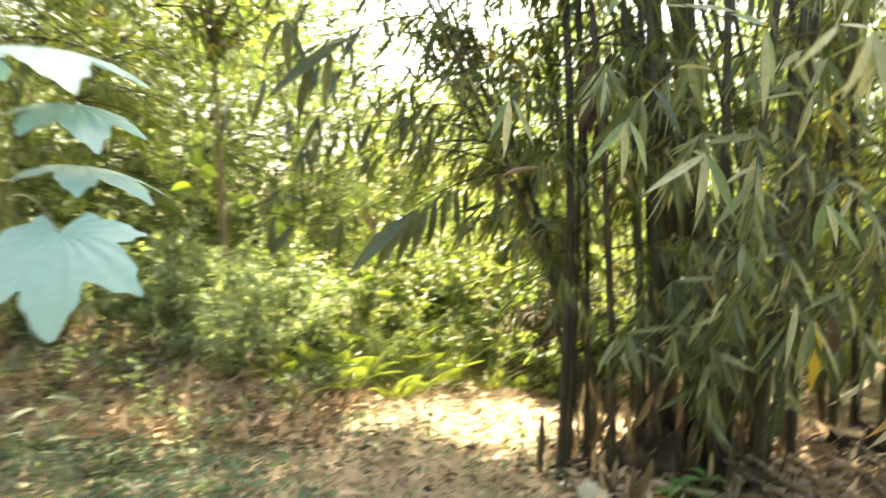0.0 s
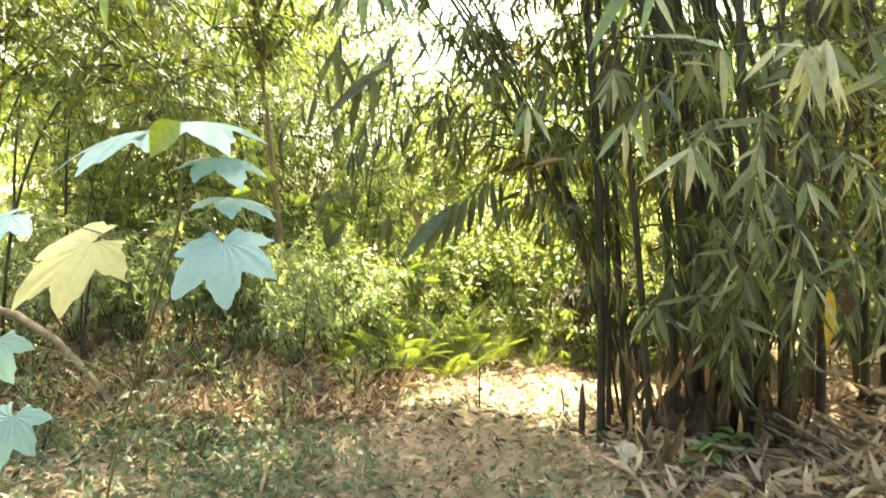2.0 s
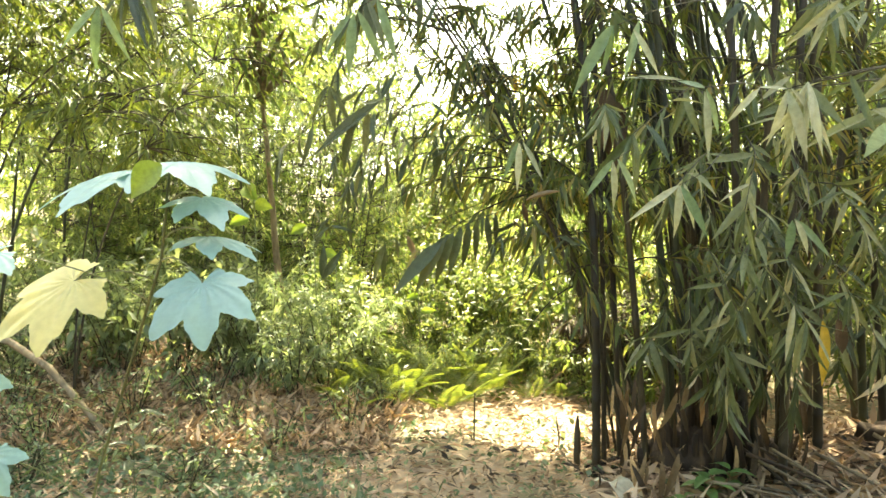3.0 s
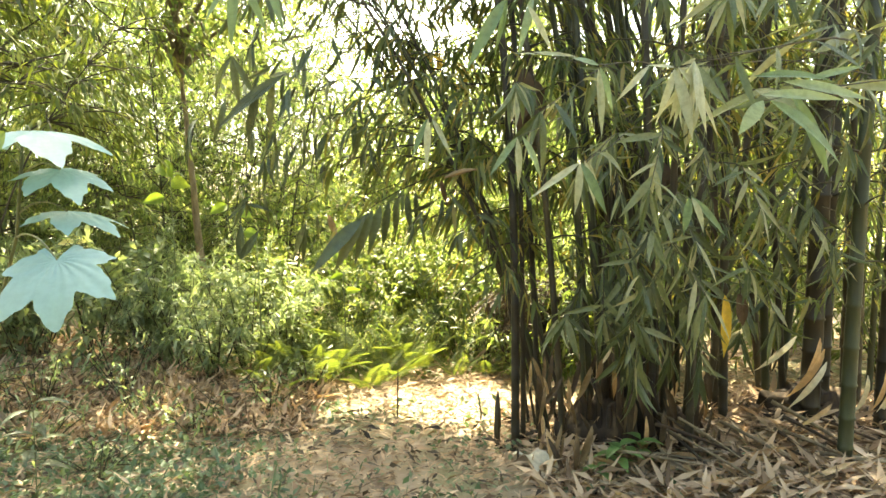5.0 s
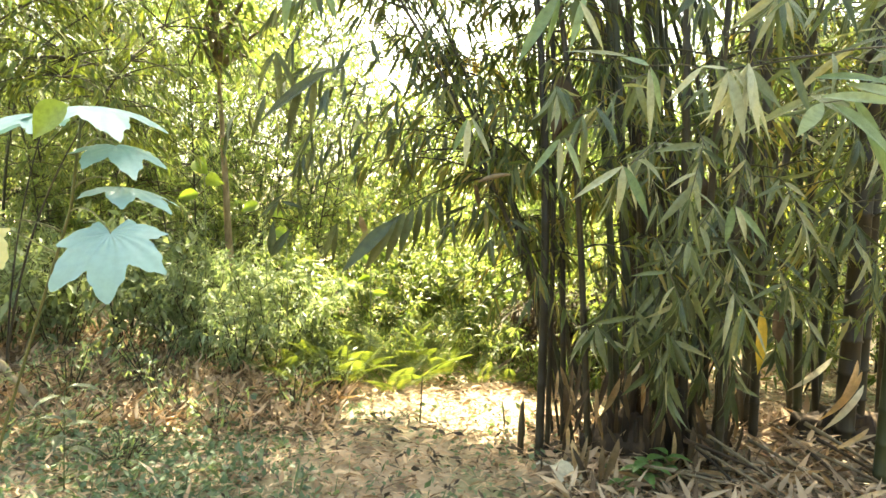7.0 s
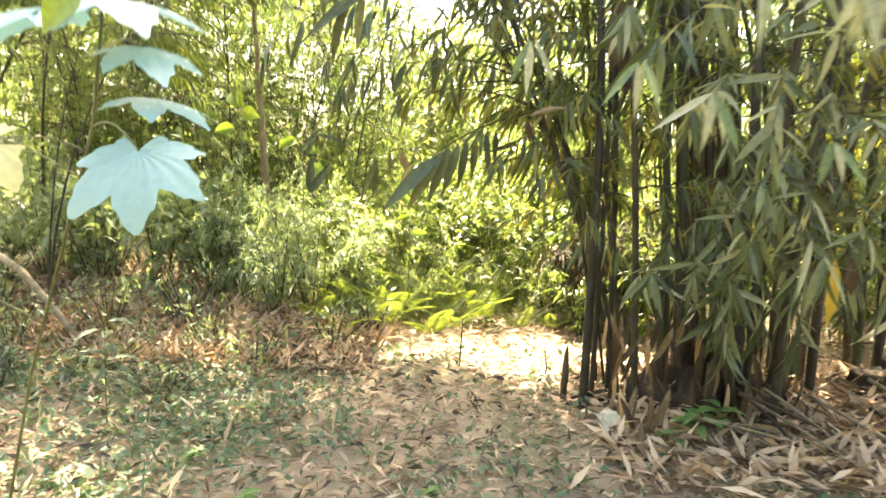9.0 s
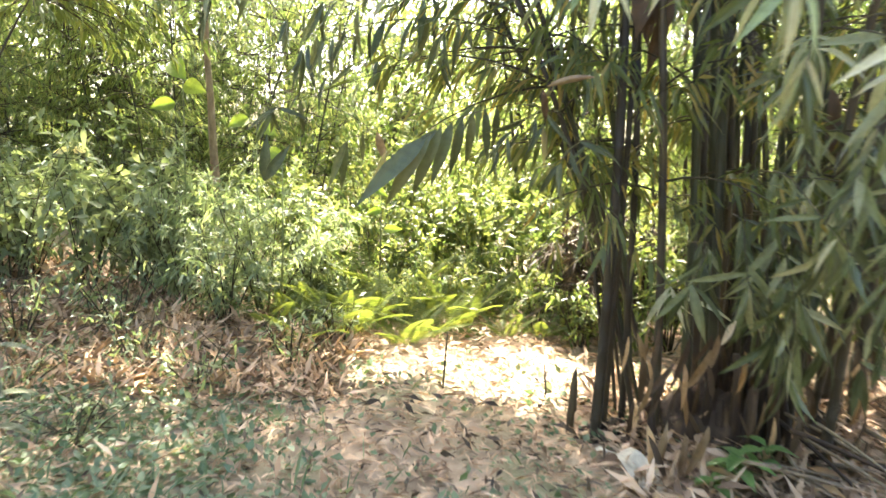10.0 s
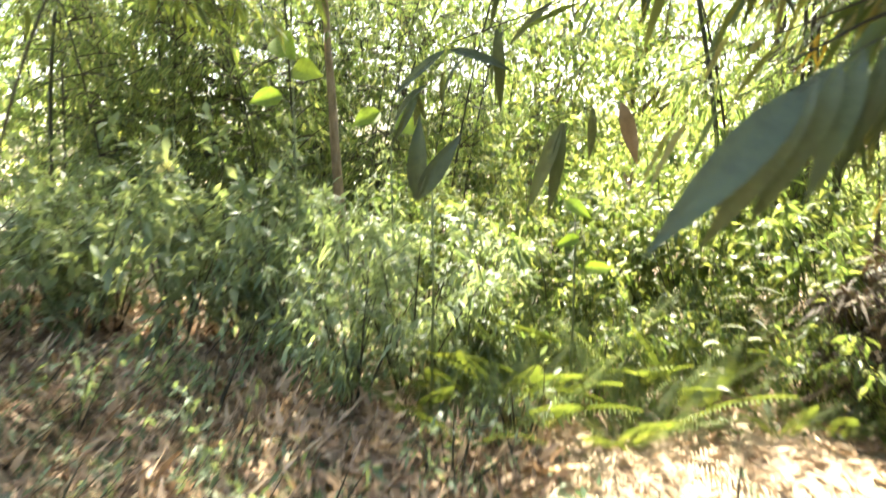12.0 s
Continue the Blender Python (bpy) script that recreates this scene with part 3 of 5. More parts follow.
def shrub(label, at, height, spread, leaves, leaf, material, name="shrub", wide=0.28, stems=9, group="", droop=0.5):
    """Thin stems from one foot with leaves along them."""
    z0 = float(ground_height(*at))
    root = thing(name, None, label, "shrub", group, at=(at[0], at[1], z0 - 0.02))
    tb, lines = Tubes(), []
    for k in range(stems):
        az = 2 * math.pi * k / stems + rng.uniform(-0.4, 0.4)
        e = np.array((math.cos(az) * spread * rng.uniform(0.2, 1), math.sin(az) * spread * rng.uniform(0.2, 1), height * rng.uniform(0.65, 1.05)))
        ln = bent((0.03 * math.cos(az), 0.03 * math.sin(az), 0), e, -0.05 * height, 8)
        tb.add(ln, np.linspace(0.008, 0.002, 8), 4)
        lines.append(ln)
        for _ in range(4):
            s = ln[int(rng.integers(2, 8))]
            f = s + unit(rng.normal(0, 1, 3) + np.array((0, 0, 0.25))) * spread * rng.uniform(0.3, 0.75)
            l2 = bent(s, f, 0.0, 8)
            tb.add(l2, np.linspace(0.004, 0.0012, 8), 3)
            lines.append(l2)
    part("stemwork", tb.mesh("stemwork", M_TWIG), root, kind="stuff")
    lines = np.array(lines)
    a, q = rng.integers(0, len(lines), leaves), rng.uniform(0.25, 1, leaves) * 7
    i = np.minimum(q.astype(int), 6)
    P = lines[a, i] + (lines[a, i + 1] - lines[a, i]) * (q - i)[:, None] + rng.normal(0, 0.02, (leaves, 3))
    P[:, 2] = np.maximum(P[:, 2], 0.04)
    D = unit(unit(lines[a, i + 1] - lines[a, i]) * 0.5 + rng.normal(0, 0.6, (leaves, 3)) - UP * droop * rng.uniform(0, 1, (leaves, 1)))
    L = leaf * rng.uniform(0.55, 1.25, leaves)
    part("foliage", leaf_cloud("foliage", P, D, L, L * wide, rng.uniform(0, 0.4, leaves), material), root, kind="stuff")
    return root


for at, h, c in (((-9.5, 15.0), 6.0, 2.6), ((-6.0, 17.5), 8.0, 3.0), ((-3.6, 16.0), 7.0, 2.8), ((0.9, 17.0), 5.2, 2.5), ((-1.3, 15.0), 4.6, 2.2), ((3.6, 16.5), 8.0, 3.0), ((7.2, 15.5), 7.0, 2.8), ((10.5, 12.0), 7.5, 3.0), ((-11.5, 10.0), 7.5, 3.0), ((9.8, 6.0), 8.0, 3.0), ((-11.0, 4.0), 8.0, 3.0)):
    tree("bright green broadleaf tree beyond the bamboo", at, h, c, 5200, 0.17, group="trees beyond the bamboo")
# The pale bark colour also carries the glow of backlight on the trunk.
tree("slender pale-barked tree among the thicket", (-2.75, 8.6), 5.4, 1.3, 700, 0.15, bare=0.75, bark=M_STICK, stout=0.42)
# Added with its trunk mostly hidden; the crown is there for its shadow.
tree("tall broadleaf tree added to overhang and shade the path", (-4.7, 4.6), 9.2, 3.9, 6000, 0.145, bare=0.62)
# Trees added out of view, for shade and bounced light from behind.
for at, h in (((-14.0, -9.0), 5.5), ((-5.0, -17.0), 6.0), ((3.0, -18.0), 6.0), ((14.0, -11.0), 5.5)):
    tree("unseen tall broadleaf tree added behind the path for shade", at, h, 3.2, 2600, 0.30, group="trees behind the path", bare=0.45)

for at, h, s, k in (((-1.5, 5.85), 1.05, 0.6, 2200), ((-2.15, 6.0), 1.1, 0.62, 2100), ((-1.25, 6.3), 1.0, 0.55, 1900), ((-2.8, 6.5), 1.15, 0.7, 2000), ((-2.1, 6.8), 1.25, 0.7, 2200), ((-3.6, 6.2), 0.85, 0.6, 1400), ((-1.7, 5.45), 0.7, 0.45, 900)):
    shrub("dull green shrub with narrow leaves over dry litter", at, h, s, k, 0.10, M_SHRUB, wide=0.2, group="shrubs beside the path")
for at, h, s, k in (((-1.3, 7.2), 1.2, 0.7, 1600), ((-0.5, 7.4), 0.85, 0.7, 1500), ((0.35, 7.6), 1.2, 0.7, 1800), ((0.9, 8.2), 1.5, 0.7, 1600), ((-0.2, 8.2), 1.2, 0.7, 1600), ((-0.9, 8.6), 1.3, 0.8, 1600), ((0.1, 9.4), 1.4, 0.9, 1600), ((1.2, 7.2), 1.1, 0.6, 1400), ((-1.9, 8.4), 1.5, 0.8, 1500), ((-1.2, 10.5), 1.8, 1.0, 1700), ((0.7, 11.0), 1.8, 1.1, 1700), ((-0.3, 12.5), 2.0, 1.2, 1700), ((2.1, 12.0), 2.2, 1.2, 1700), ((-2.6, 12.5), 2.2, 1.2, 1700)):
    shrub("sunlit yellow-green undergrowth shrub", at, h, s, k, 0.11, M_TREE, wide=0.36, group="sunlit undergrowth")

k = 15000
nx, ny = rng.uniform(-16, 14, 160), rng.uniform(9.5, 23, 160)
q = rng.integers(0, 160, k)
P = np.stack([nx[q] + rng.normal(0, 0.55, k), ny[q] + rng.normal(0, 0.55, k), 0.05 + np.abs(rng.normal(0, 0.75, k))], 1)
D = unit(rng.normal(0, 1, (k, 3)) + UP * 0.2)
L = rng.uniform(0.12, 0.26, k)
thing("far_undergrowth", leaf_cloud("far_undergrowth", P, D, L, L * 0.42, 0.2, M_TREE), "sunlit low undergrowth beyond the bamboo", "undergrowth", kind="stuff")

# The brighter leaf colour here stands in for sunlight between the canes.
for at, h, s, k in (((1.75, 5.7), 1.2, 0.6, 1500), ((2.6, 6.0), 1.3, 0.7, 1500), ((3.4, 5.7), 1.2, 0.7, 1500), ((4.3, 5.4), 1.3, 0.7, 1400), ((5.2, 5.8), 1.4, 0.8, 1400), ((1.3, 6.3), 1.0, 0.5, 1200)):
    shrub("yellow-green undergrowth behind the bamboo canes", at, h, s, k, 0.13, M_TREE, wide=0.2, group="undergrowth behind the canes")
for at, h, s, k in (((-4.3, 6.9), 1.0, 0.7, 1500), ((-5.4, 6.4), 1.1, 0.8, 1500), ((-6.4, 7.4), 1.2, 0.8, 1500), ((-3.9, 8.8), 1.3, 0.8, 1500), ((-4.6, 5.9), 0.6, 0.5, 900), ((-5.8, 8.6), 1.3, 0.9, 1500)):
    shrub("pale green shrub at the foot of the thicket", at, h, s, k, 0.12, M_SHRUB, wide=0.2, group="shrubs below the thicket")

for at, h, s, k in (((-1.0, 6.4), 0.6, 0.4, 900), ((-0.4, 6.3), 0.5, 0.4, 800), ((0.2, 6.6), 0.55, 0.4, 800), ((0.75, 6.2), 0.5, 0.35, 700), ((0.5, 7.0), 0.7, 0.45, 900), ((-0.7, 6.9), 0.7, 0.5, 900), ((1.05, 5.7), 0.55, 0.35, 700)):
    shrub("low yellow-green undergrowth at the edge of the light", at, h, s, k, 0.075, M_TREE, wide=0.3, stems=8, group="low undergrowth")

# Far woods all round, too far off to count.
k = 26000
az = rng.uniform(-math.pi, math.pi, k)
R = rng.uniform(24, 60, k)
H = 5.0 + 2.2 * np.sin(az * 9) + 1.2 * np.sin(az * 23 + 1) - 2.6 * np.exp(-((az - math.pi / 2) / 0.35) ** 2)
P = np.stack([R * np.cos(az), R * np.sin(az), 0.2 + np.clip(H, 1.5, 9) * rng.uniform(0, 1, k) ** 0.8 * (R / 34)], 1)
D = unit(rng.normal(0, 1, (k, 3)) - UP * 0.4)
L = rng.uniform(0.45, 1.1, k)
thing("far_woods", leaf_cloud("far_woods", P, D, L, L * 0.6, 0.2, M_TREE), "distant sunlit green woods", "woods", kind="stuff")


# ---- leafy branches close to the path ----
BLADES = [blade_mesh("leaf", M_BLADE, s, t, w) for s, t, w in ((0.18, 0.25, 0.16), (0.32, -0.3, 0.14), (0.08, 0.15, 0.17), (0.5, 0.2, 0.15), (0.25, -0.6, 0.14))]
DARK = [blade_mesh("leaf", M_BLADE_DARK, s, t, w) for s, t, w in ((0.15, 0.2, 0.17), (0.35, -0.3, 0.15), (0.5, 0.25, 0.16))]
PALE = [blade_mesh("leaf", M_BLADE_PALE, s, t, w) for s, t, w in ((0.22, 0.2, 0.13), (0.42, -0.25, 0.115))]


def leafy_branch(root, pts, leaves, size, hang=1.0, meshes=None, radius=0.005, label="", fan=0.75, first=0.25, facing=(0, -0.7, 0.6), tuft=0):
    """A twig along pts, part of root, with leaves that are parts of the twig; tuft: more leaves in a bunch at its end."""
    meshes = meshes or BLADES
    inv = Matrix.Translation(-Vector(root.location))
    pts = np.asarray(pts, dtype=float)
    s = np.linspace(0, 1, len(pts))
    fine = np.linspace(0, 1, 14)
    line = np.stack([np.interp(fine, s, pts[:, c]) for c in range(3)], 1)
    line[1:-1] = (line[:-2] + 2 * line[1:-1] + line[2:]) / 4
    twig = part("branch", Tubes().add(line, np.linspace(radius, radius * 0.35, 14), 6).mesh("branch", M_TWIG), root, label, m=inv)
    for j in range(leaves + tuft):
        q = first + (1 - first) * (j + 0.5) / max(1, leaves) if j < leaves else 1.0
        q = min(q, 1.0)
        foot = np.array([np.interp(q, fine, line[:, c]) for c in range(3)])
        along = unit(np.array([np.interp(min(q + 0.06, 1.0), fine, line[:, c]) - np.interp(max(q - 0.06, 0), fine, line[:, c]) for c in range(3)]))
        side = unit(np.cross(along, UP + 0.01))
        way = -UP * (0.7 if j >= leaves else 0.0) + along * rng.uniform(-0.1, 0.9) + side * (1 if j % 2 else -1) * fan * rng.uniform(0.3, 1.5) - UP * hang * rng.uniform(0.0, 1.15) + rng.normal(0, 0.14, 3)
        ln = size * rng.uniform(0.72, 1.15)
        nrm = Vector(facing) + Vector(rng.normal(0, 0.6, 3))
        m = turned(foot, way, nrm, (ln, ln * rng.uniform(0.55, 1.05), ln))
        part("leaf", meshes[int(rng.integers(0, len(meshes)))], twig, m=m)
    return twig


def sheath(root, foot, way, size, material, label, normal=(0, -1, 0.2), wide=0.32, sag=0.2):
    me = blade_mesh("sheath", material, sag, 0.25, wide, 0.3)
    part("sheath", me, root, label, m=Matrix.Translation(-Vector(root.location)) @ turned(foot, way, normal, (size, size, size)))


def placed_branch(root, pts, leaves, mesh_set, radius=0.003):
    """A twig along pts with leaves set one by one: (foot, the way to the tip, width factor)."""
    twig = leafy_branch(root, pts, 0, 0.2, radius=radius)
    for j, (foot, way, broad) in enumerate(leaves):
        ln = Vector(way).length
        part("leaf", mesh_set[j % len(mesh_set)], twig, m=turned(foot, way, (0.1, -1, 0.45), (ln, ln * broad, ln)))


# From the thick canes towards the path, at head height and above.
BRIGHT = [blade_mesh("leaf", M_BLADE_PALE, g, t, 0.15) for g, t in ((0.1, 0.2), (0.25, -0.2), (0.35, 0.3))]
FRESH = [blade_mesh("leaf", M_BLADE_FRESH, g, t, 0.16) for g, t in ((0.1, 0.2), (0.25, -0.2), (0.15, 0.5))]
placed_branch(bamboo_b, [(2.2, 2.6, 2.2), (1.3, 1.7, 2.08), (0.95, 1.4, 2.0), (0.79, 1.30, 1.975)],
              [((0.79, 1.30, 1.975), (-0.07, 0.0, 0.01), 0.9), ((0.725, 1.30, 1.978), (-0.085, -0.02, -0.08), 0.9), ((0.79, 1.30, 1.97), (-0.04, -0.02, -0.13), 0.9), ((0.79, 1.30, 1.97), (0.045, -0.03, -0.175), 1.15), ((0.80, 1.30, 1.975), (0.135, -0.01, -0.165), 0.75), ((0.80, 1.30, 1.97), (0.02, 0.04, -0.14), 0.9)], BRIGHT)
placed_branch(bamboo_a, [(1.5, 3.6, 2.1), (1.1, 2.6, 1.98), (0.8, 1.9, 1.83), (0.66, 1.75, 1.772)],
              [((0.66, 1.75, 1.772), (-0.17, -0.02, -0.11), 0.75), ((0.66, 1.75, 1.77), (-0.014, -0.03, -0.16), 1.1), ((0.665, 1.75, 1.77), (0.085, -0.02, -0.165), 1.1), ((0.68, 1.77, 1.78), (0.05, 0.03, -0.15), 0.9)], BRIGHT[:2] + FRESH[:1])
placed_branch(bamboo_a, [(1.6, 3.4, 2.25), (1.1, 2.2, 2.16), (0.8, 1.6, 2.06), (0.62, 1.40, 2.0), (0.40, 1.36, 2.04)],
              [((0.62, 1.38, 1.99), (0.012, -0.01, -0.18), 0.75), ((0.62, 1.38, 2.0), (-0.07, 0.0, 0.025), 1.4), ((0.56, 1.37, 2.02), (-0.16, 0.0, 0.02), 0.55), ((0.63, 1.4, 2.0), (0.05, 0.03, -0.12), 0.9)], BRIGHT[:1] + FRESH[:1])
placed_branch(bamboo_a, [(1.2, 3.8, 2.2), (0.8, 2.8, 2.05), (0.6, 2.1, 1.93), (0.48, 1.88, 1.87)],
              [((0.48, 1.88, 1.866), (0.01, -0.01, -0.17), 0.95), ((0.48, 1.88, 1.87), (-0.10, 0.0, -0.13), 0.9), ((0.5, 1.9, 1.875), (0.09, 0.02, -0.15), 0.9)], BRIGHT[1:2] + FRESH)
placed_branch(bamboo_a, [(1.8, 3.6, 1.95), (1.5, 2.7, 1.85), (1.25, 2.15, 1.73), (1.11, 1.98, 1.66)],
              [((1.11, 1.98, 1.655), (-0.02, -0.01, -0.135), 1.5), ((1.12, 1.98, 1.655), (0.06, -0.01, -0.125), 1.4), ((1.12, 1.99, 1.66), (0.14, 0.0, -0.14), 0.9)], FRESH[:1] + BRIGHT[1:2])
placed_branch(bamboo_b, [(2.4, 2.4, 2.05), (1.6, 1.5, 1.98), (1.15, 1.12, 1.9), (0.874, 1.03, 1.847)],
              [((0.874, 1.03, 1.847), (-0.055, -0.01, -0.07), 2.2), ((0.89, 1.03, 1.847), (0.185, -0.02, -0.12), 0.95), ((0.87, 1.03, 1.86), (0.19, -0.01, 0.0), 0.7), ((0.93, 1.05, 1.89), (0.19, -0.02, -0.035), 0.8), ((0.86, 1.04, 1.90), (0.21, 0.0, 0.015), 0.6), ((0.95, 1.06, 1.87), (0.1, -0.02, -0.18), 0.9), ((1.0, 1.08, 1.9), (0.12, -0.02, 0.03), 0.8)], FRESH)
placed_branch(bamboo_a, [(0.2, 4.3, 2.1), (-0.3, 4.1, 1.98), (-0.7, 3.95, 1.8), (-0.97, 3.92, 1.70)],
              [((-0.97, 3.92, 1.69), (-0.15, 0.0, -0.11), 0.8), ((-0.96, 3.92, 1.69), (0.16, -0.02, -0.03), 1.1), ((-0.85, 3.93, 1.74), (0.02, 0.0, -0.2), 0.9)], DARK)

leafy_branch(bamboo_b, [(3.0, 4.2, 2.3), (2.2, 2.6, 2.25), (1.4, 1.55, 2.12), (0.83, 1.36, 1.99)], 7, 0.19, 0.9, BLADES, 0.006, first=0.72)
leafy_branch(bamboo_b, [(2.2, 2.6, 2.25), (1.3, 1.7, 2.12), (0.95, 1.36, 2.02), (0.84, 1.30, 1.99)], 0, 0.18, 1.5, PALE, 0.003, tuft=7, fan=0.5)
leafy_branch(bamboo_b, [(2.6, 3.2, 2.3), (1.9, 2.1, 2.06), (1.35, 1.5, 1.96), (1.02, 1.38, 1.93)], 11, 0.23, 0.45, BLADES, 0.005, first=0.55, fan=1.0)
leafy_branch(bamboo_b, [(2.9, 3.9, 2.7), (2.0, 2.3, 2.5), (1.5, 1.7, 2.35), (1.0, 1.5, 2.25)], 12, 0.21, 0.9, BLADES, 0.005, first=0.5)
leafy_branch(bamboo_b, [(2.8, 3.6, 2.5), (2.2, 2.6, 2.3), (1.75, 1.9, 2.2), (1.4, 1.7, 2.2)], 12, 0.22, 0.6, BLADES, 0.005, first=0.45)
leafy_branch(bamboo_b, [(2.9, 4.1, 1.6), (2.75, 3.6, 1.55), (2.5, 3.2, 1.4), (2.2, 2.9, 1.25)], 13, 0.17, 0.9, BLADES, 0.005, first=0.35)
leafy_branch(bamboo_b, [(2.9, 4.2, 0.9), (3.0, 3.8, 1.1), (3.0, 3.5, 1.15), (2.8, 3.2, 1.05)], 12, 0.12, 0.7, BLADES, 0.004, first=0.35)

# Leaves that hang in from above.
placed_branch(bamboo_a, [(0.6, 3.6, 3.1), (0.2, 2.2, 2.75), (-0.1, 1.4, 2.36), (-0.24, 1.13, 2.15)],
              [((-0.244, 1.13, 2.144), (-0.015, -0.01, -0.15), 1.0), ((-0.235, 1.13, 2.15), (0.06, 0.0, -0.12), 0.9), ((-0.25, 1.14, 2.15), (-0.08, 0.0, -0.10), 0.9), ((-0.2, 1.2, 2.2), (0.05, -0.02, -0.16), 0.8)], FRESH)
placed_branch(bamboo_a, [(0.3, 3.9, 3.3), (-0.3, 2.4, 2.9), (-0.65, 1.4, 2.45), (-0.79, 1.03, 2.16)],
              [((-0.79, 1.03, 2.15), (-0.09, -0.01, -0.09), 1.1), ((-0.785, 1.03, 2.15), (-0.025, -0.01, -0.14), 1.0), ((-0.78, 1.03, 2.15), (0.06, 0.0, -0.12), 0.8)], FRESH)
placed_branch(bamboo_a, [(1.3, 3.4, 2.8), (0.9, 2.2, 2.5), (0.55, 1.5, 2.25), (0.38, 1.28, 2.14)],
              [((0.365, 1.28, 2.14), (-0.10, -0.02, -0.17), 1.0), ((0.37, 1.28, 2.14), (-0.03, 0.0, -0.13), 0.7), ((0.42, 1.29, 2.13), (0.065, -0.01, -0.115), 0.9), ((0.44, 1.32, 2.16), (-0.04, -0.02, -0.15), 0.8)], FRESH[:2] + BRIGHT[:1])
placed_branch(bamboo_a, [(0.9, 3.9, 2.3), (0.5, 3.0, 2.12), (0.3, 2.4, 2.02), (0.18, 2.18, 1.98)],
              [((0.185, 2.18, 1.975), (-0.01, -0.01, -0.19), 0.95), ((0.18, 2.18, 1.975), (-0.06, 0.0, -0.14), 1.0), ((0.2, 2.2, 1.98), (0.08, -0.01, -0.15), 0.8)], BRIGHT[:1] + FRESH[:1])

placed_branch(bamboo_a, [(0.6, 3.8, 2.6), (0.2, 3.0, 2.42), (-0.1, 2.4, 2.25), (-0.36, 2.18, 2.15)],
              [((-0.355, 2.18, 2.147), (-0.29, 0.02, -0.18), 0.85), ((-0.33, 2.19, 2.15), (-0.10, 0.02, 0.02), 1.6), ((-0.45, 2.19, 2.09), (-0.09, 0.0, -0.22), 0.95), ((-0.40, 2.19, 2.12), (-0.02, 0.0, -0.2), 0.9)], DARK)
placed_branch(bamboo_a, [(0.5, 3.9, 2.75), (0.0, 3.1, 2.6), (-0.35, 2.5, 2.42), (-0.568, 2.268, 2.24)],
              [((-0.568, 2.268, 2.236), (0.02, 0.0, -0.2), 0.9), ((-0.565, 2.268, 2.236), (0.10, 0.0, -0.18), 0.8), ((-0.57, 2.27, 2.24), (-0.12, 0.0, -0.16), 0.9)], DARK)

# Out of the front canes: sprays that hang over the path.
FRONT = [((0.9, 4.15, 2.4), (0.72, 3.3, 2.32), (0.55, 2.4, 2.15), 9, 0.21), ((1.5, 4.1, 2.5), (1.1, 3.0, 2.35), (0.62, 2.2, 2.0), 10, 0.22), ((1.5, 4.0, 2.1), (1.15, 3.0, 2.0), (0.82, 2.45, 1.78), 11, 0.2), ((1.7, 3.9, 2.2), (1.4, 3.0, 2.0), (1.15, 2.5, 1.7), 12, 0.21),
         ((1.8, 3.8, 1.7), (1.55, 3.2, 1.7), (1.3, 2.9, 1.5), 13, 0.21), ((1.75, 3.9, 1.4), (1.6, 3.3, 1.4), (1.35, 3.1, 1.2), 14, 0.22), ((1.9, 3.8, 1.35), (1.75, 3.35, 1.3), (1.65, 3.15, 1.05), 14, 0.23), ((1.85, 3.85, 1.9), (1.9, 3.2, 1.85), (1.75, 2.7, 1.6), 12, 0.21),
         ((1.2, 4.1, 1.1), (1.15, 3.7, 1.15), (1.0, 3.5, 0.98), 7, 0.24), ((2.0, 3.9, 1.2), (2.05, 3.5, 1.2), (1.95, 3.3, 0.9), 12, 0.21), ((1.9, 3.8, 2.8), (1.7, 2.9, 2.75), (1.4, 2.3, 2.5), 12, 0.22), ((2.1, 4.0, 2.3), (2.2, 3.2, 2.3), (2.05, 2.8, 2.0), 12, 0.2)]
for k in range(30):
    x, z = rng.uniform(1.05, 2.9), rng.uniform(0.9, 2.9)
    y = rng.uniform(2.5, 3.6)
    FRONT.append(((x + rng.uniform(-0.1, 0.4), 4.0, z + 0.25), (x + 0.1, (y + 4.0) / 2, z + 0.25), (x, y, z), int(rng.integers(6, 11)), rng.uniform(0.16, 0.24)))
for k in range(11):
    x, y, z = rng.uniform(1.15, 2.05), rng.uniform(3.05, 3.55), rng.uniform(0.5, 1.0)
    FRONT.append(((x + 0.1, 3.85, z + 0.3), (x + 0.05, (y + 3.85) / 2, z + 0.3), (x, y, z), int(rng.integers(5, 9)), rng.uniform(0.18, 0.25)))
for a, b, c, k, size in FRONT:
    leafy_branch(bamboo_a, [a, b, c], k + 4, size * 1.1, 1.6, BLADES if c[1] < 2.8 else BLADES + DARK, 0.005, first=0.25, tuft=4, fan=0.6)
leafy_branch(bamboo_a, [(1.2, 4.1, 0.75), (1.1, 3.85, 0.85), (1.0, 3.75, 0.92)], 2, 0.27, 1.3, PALE, 0.004, tuft=3)
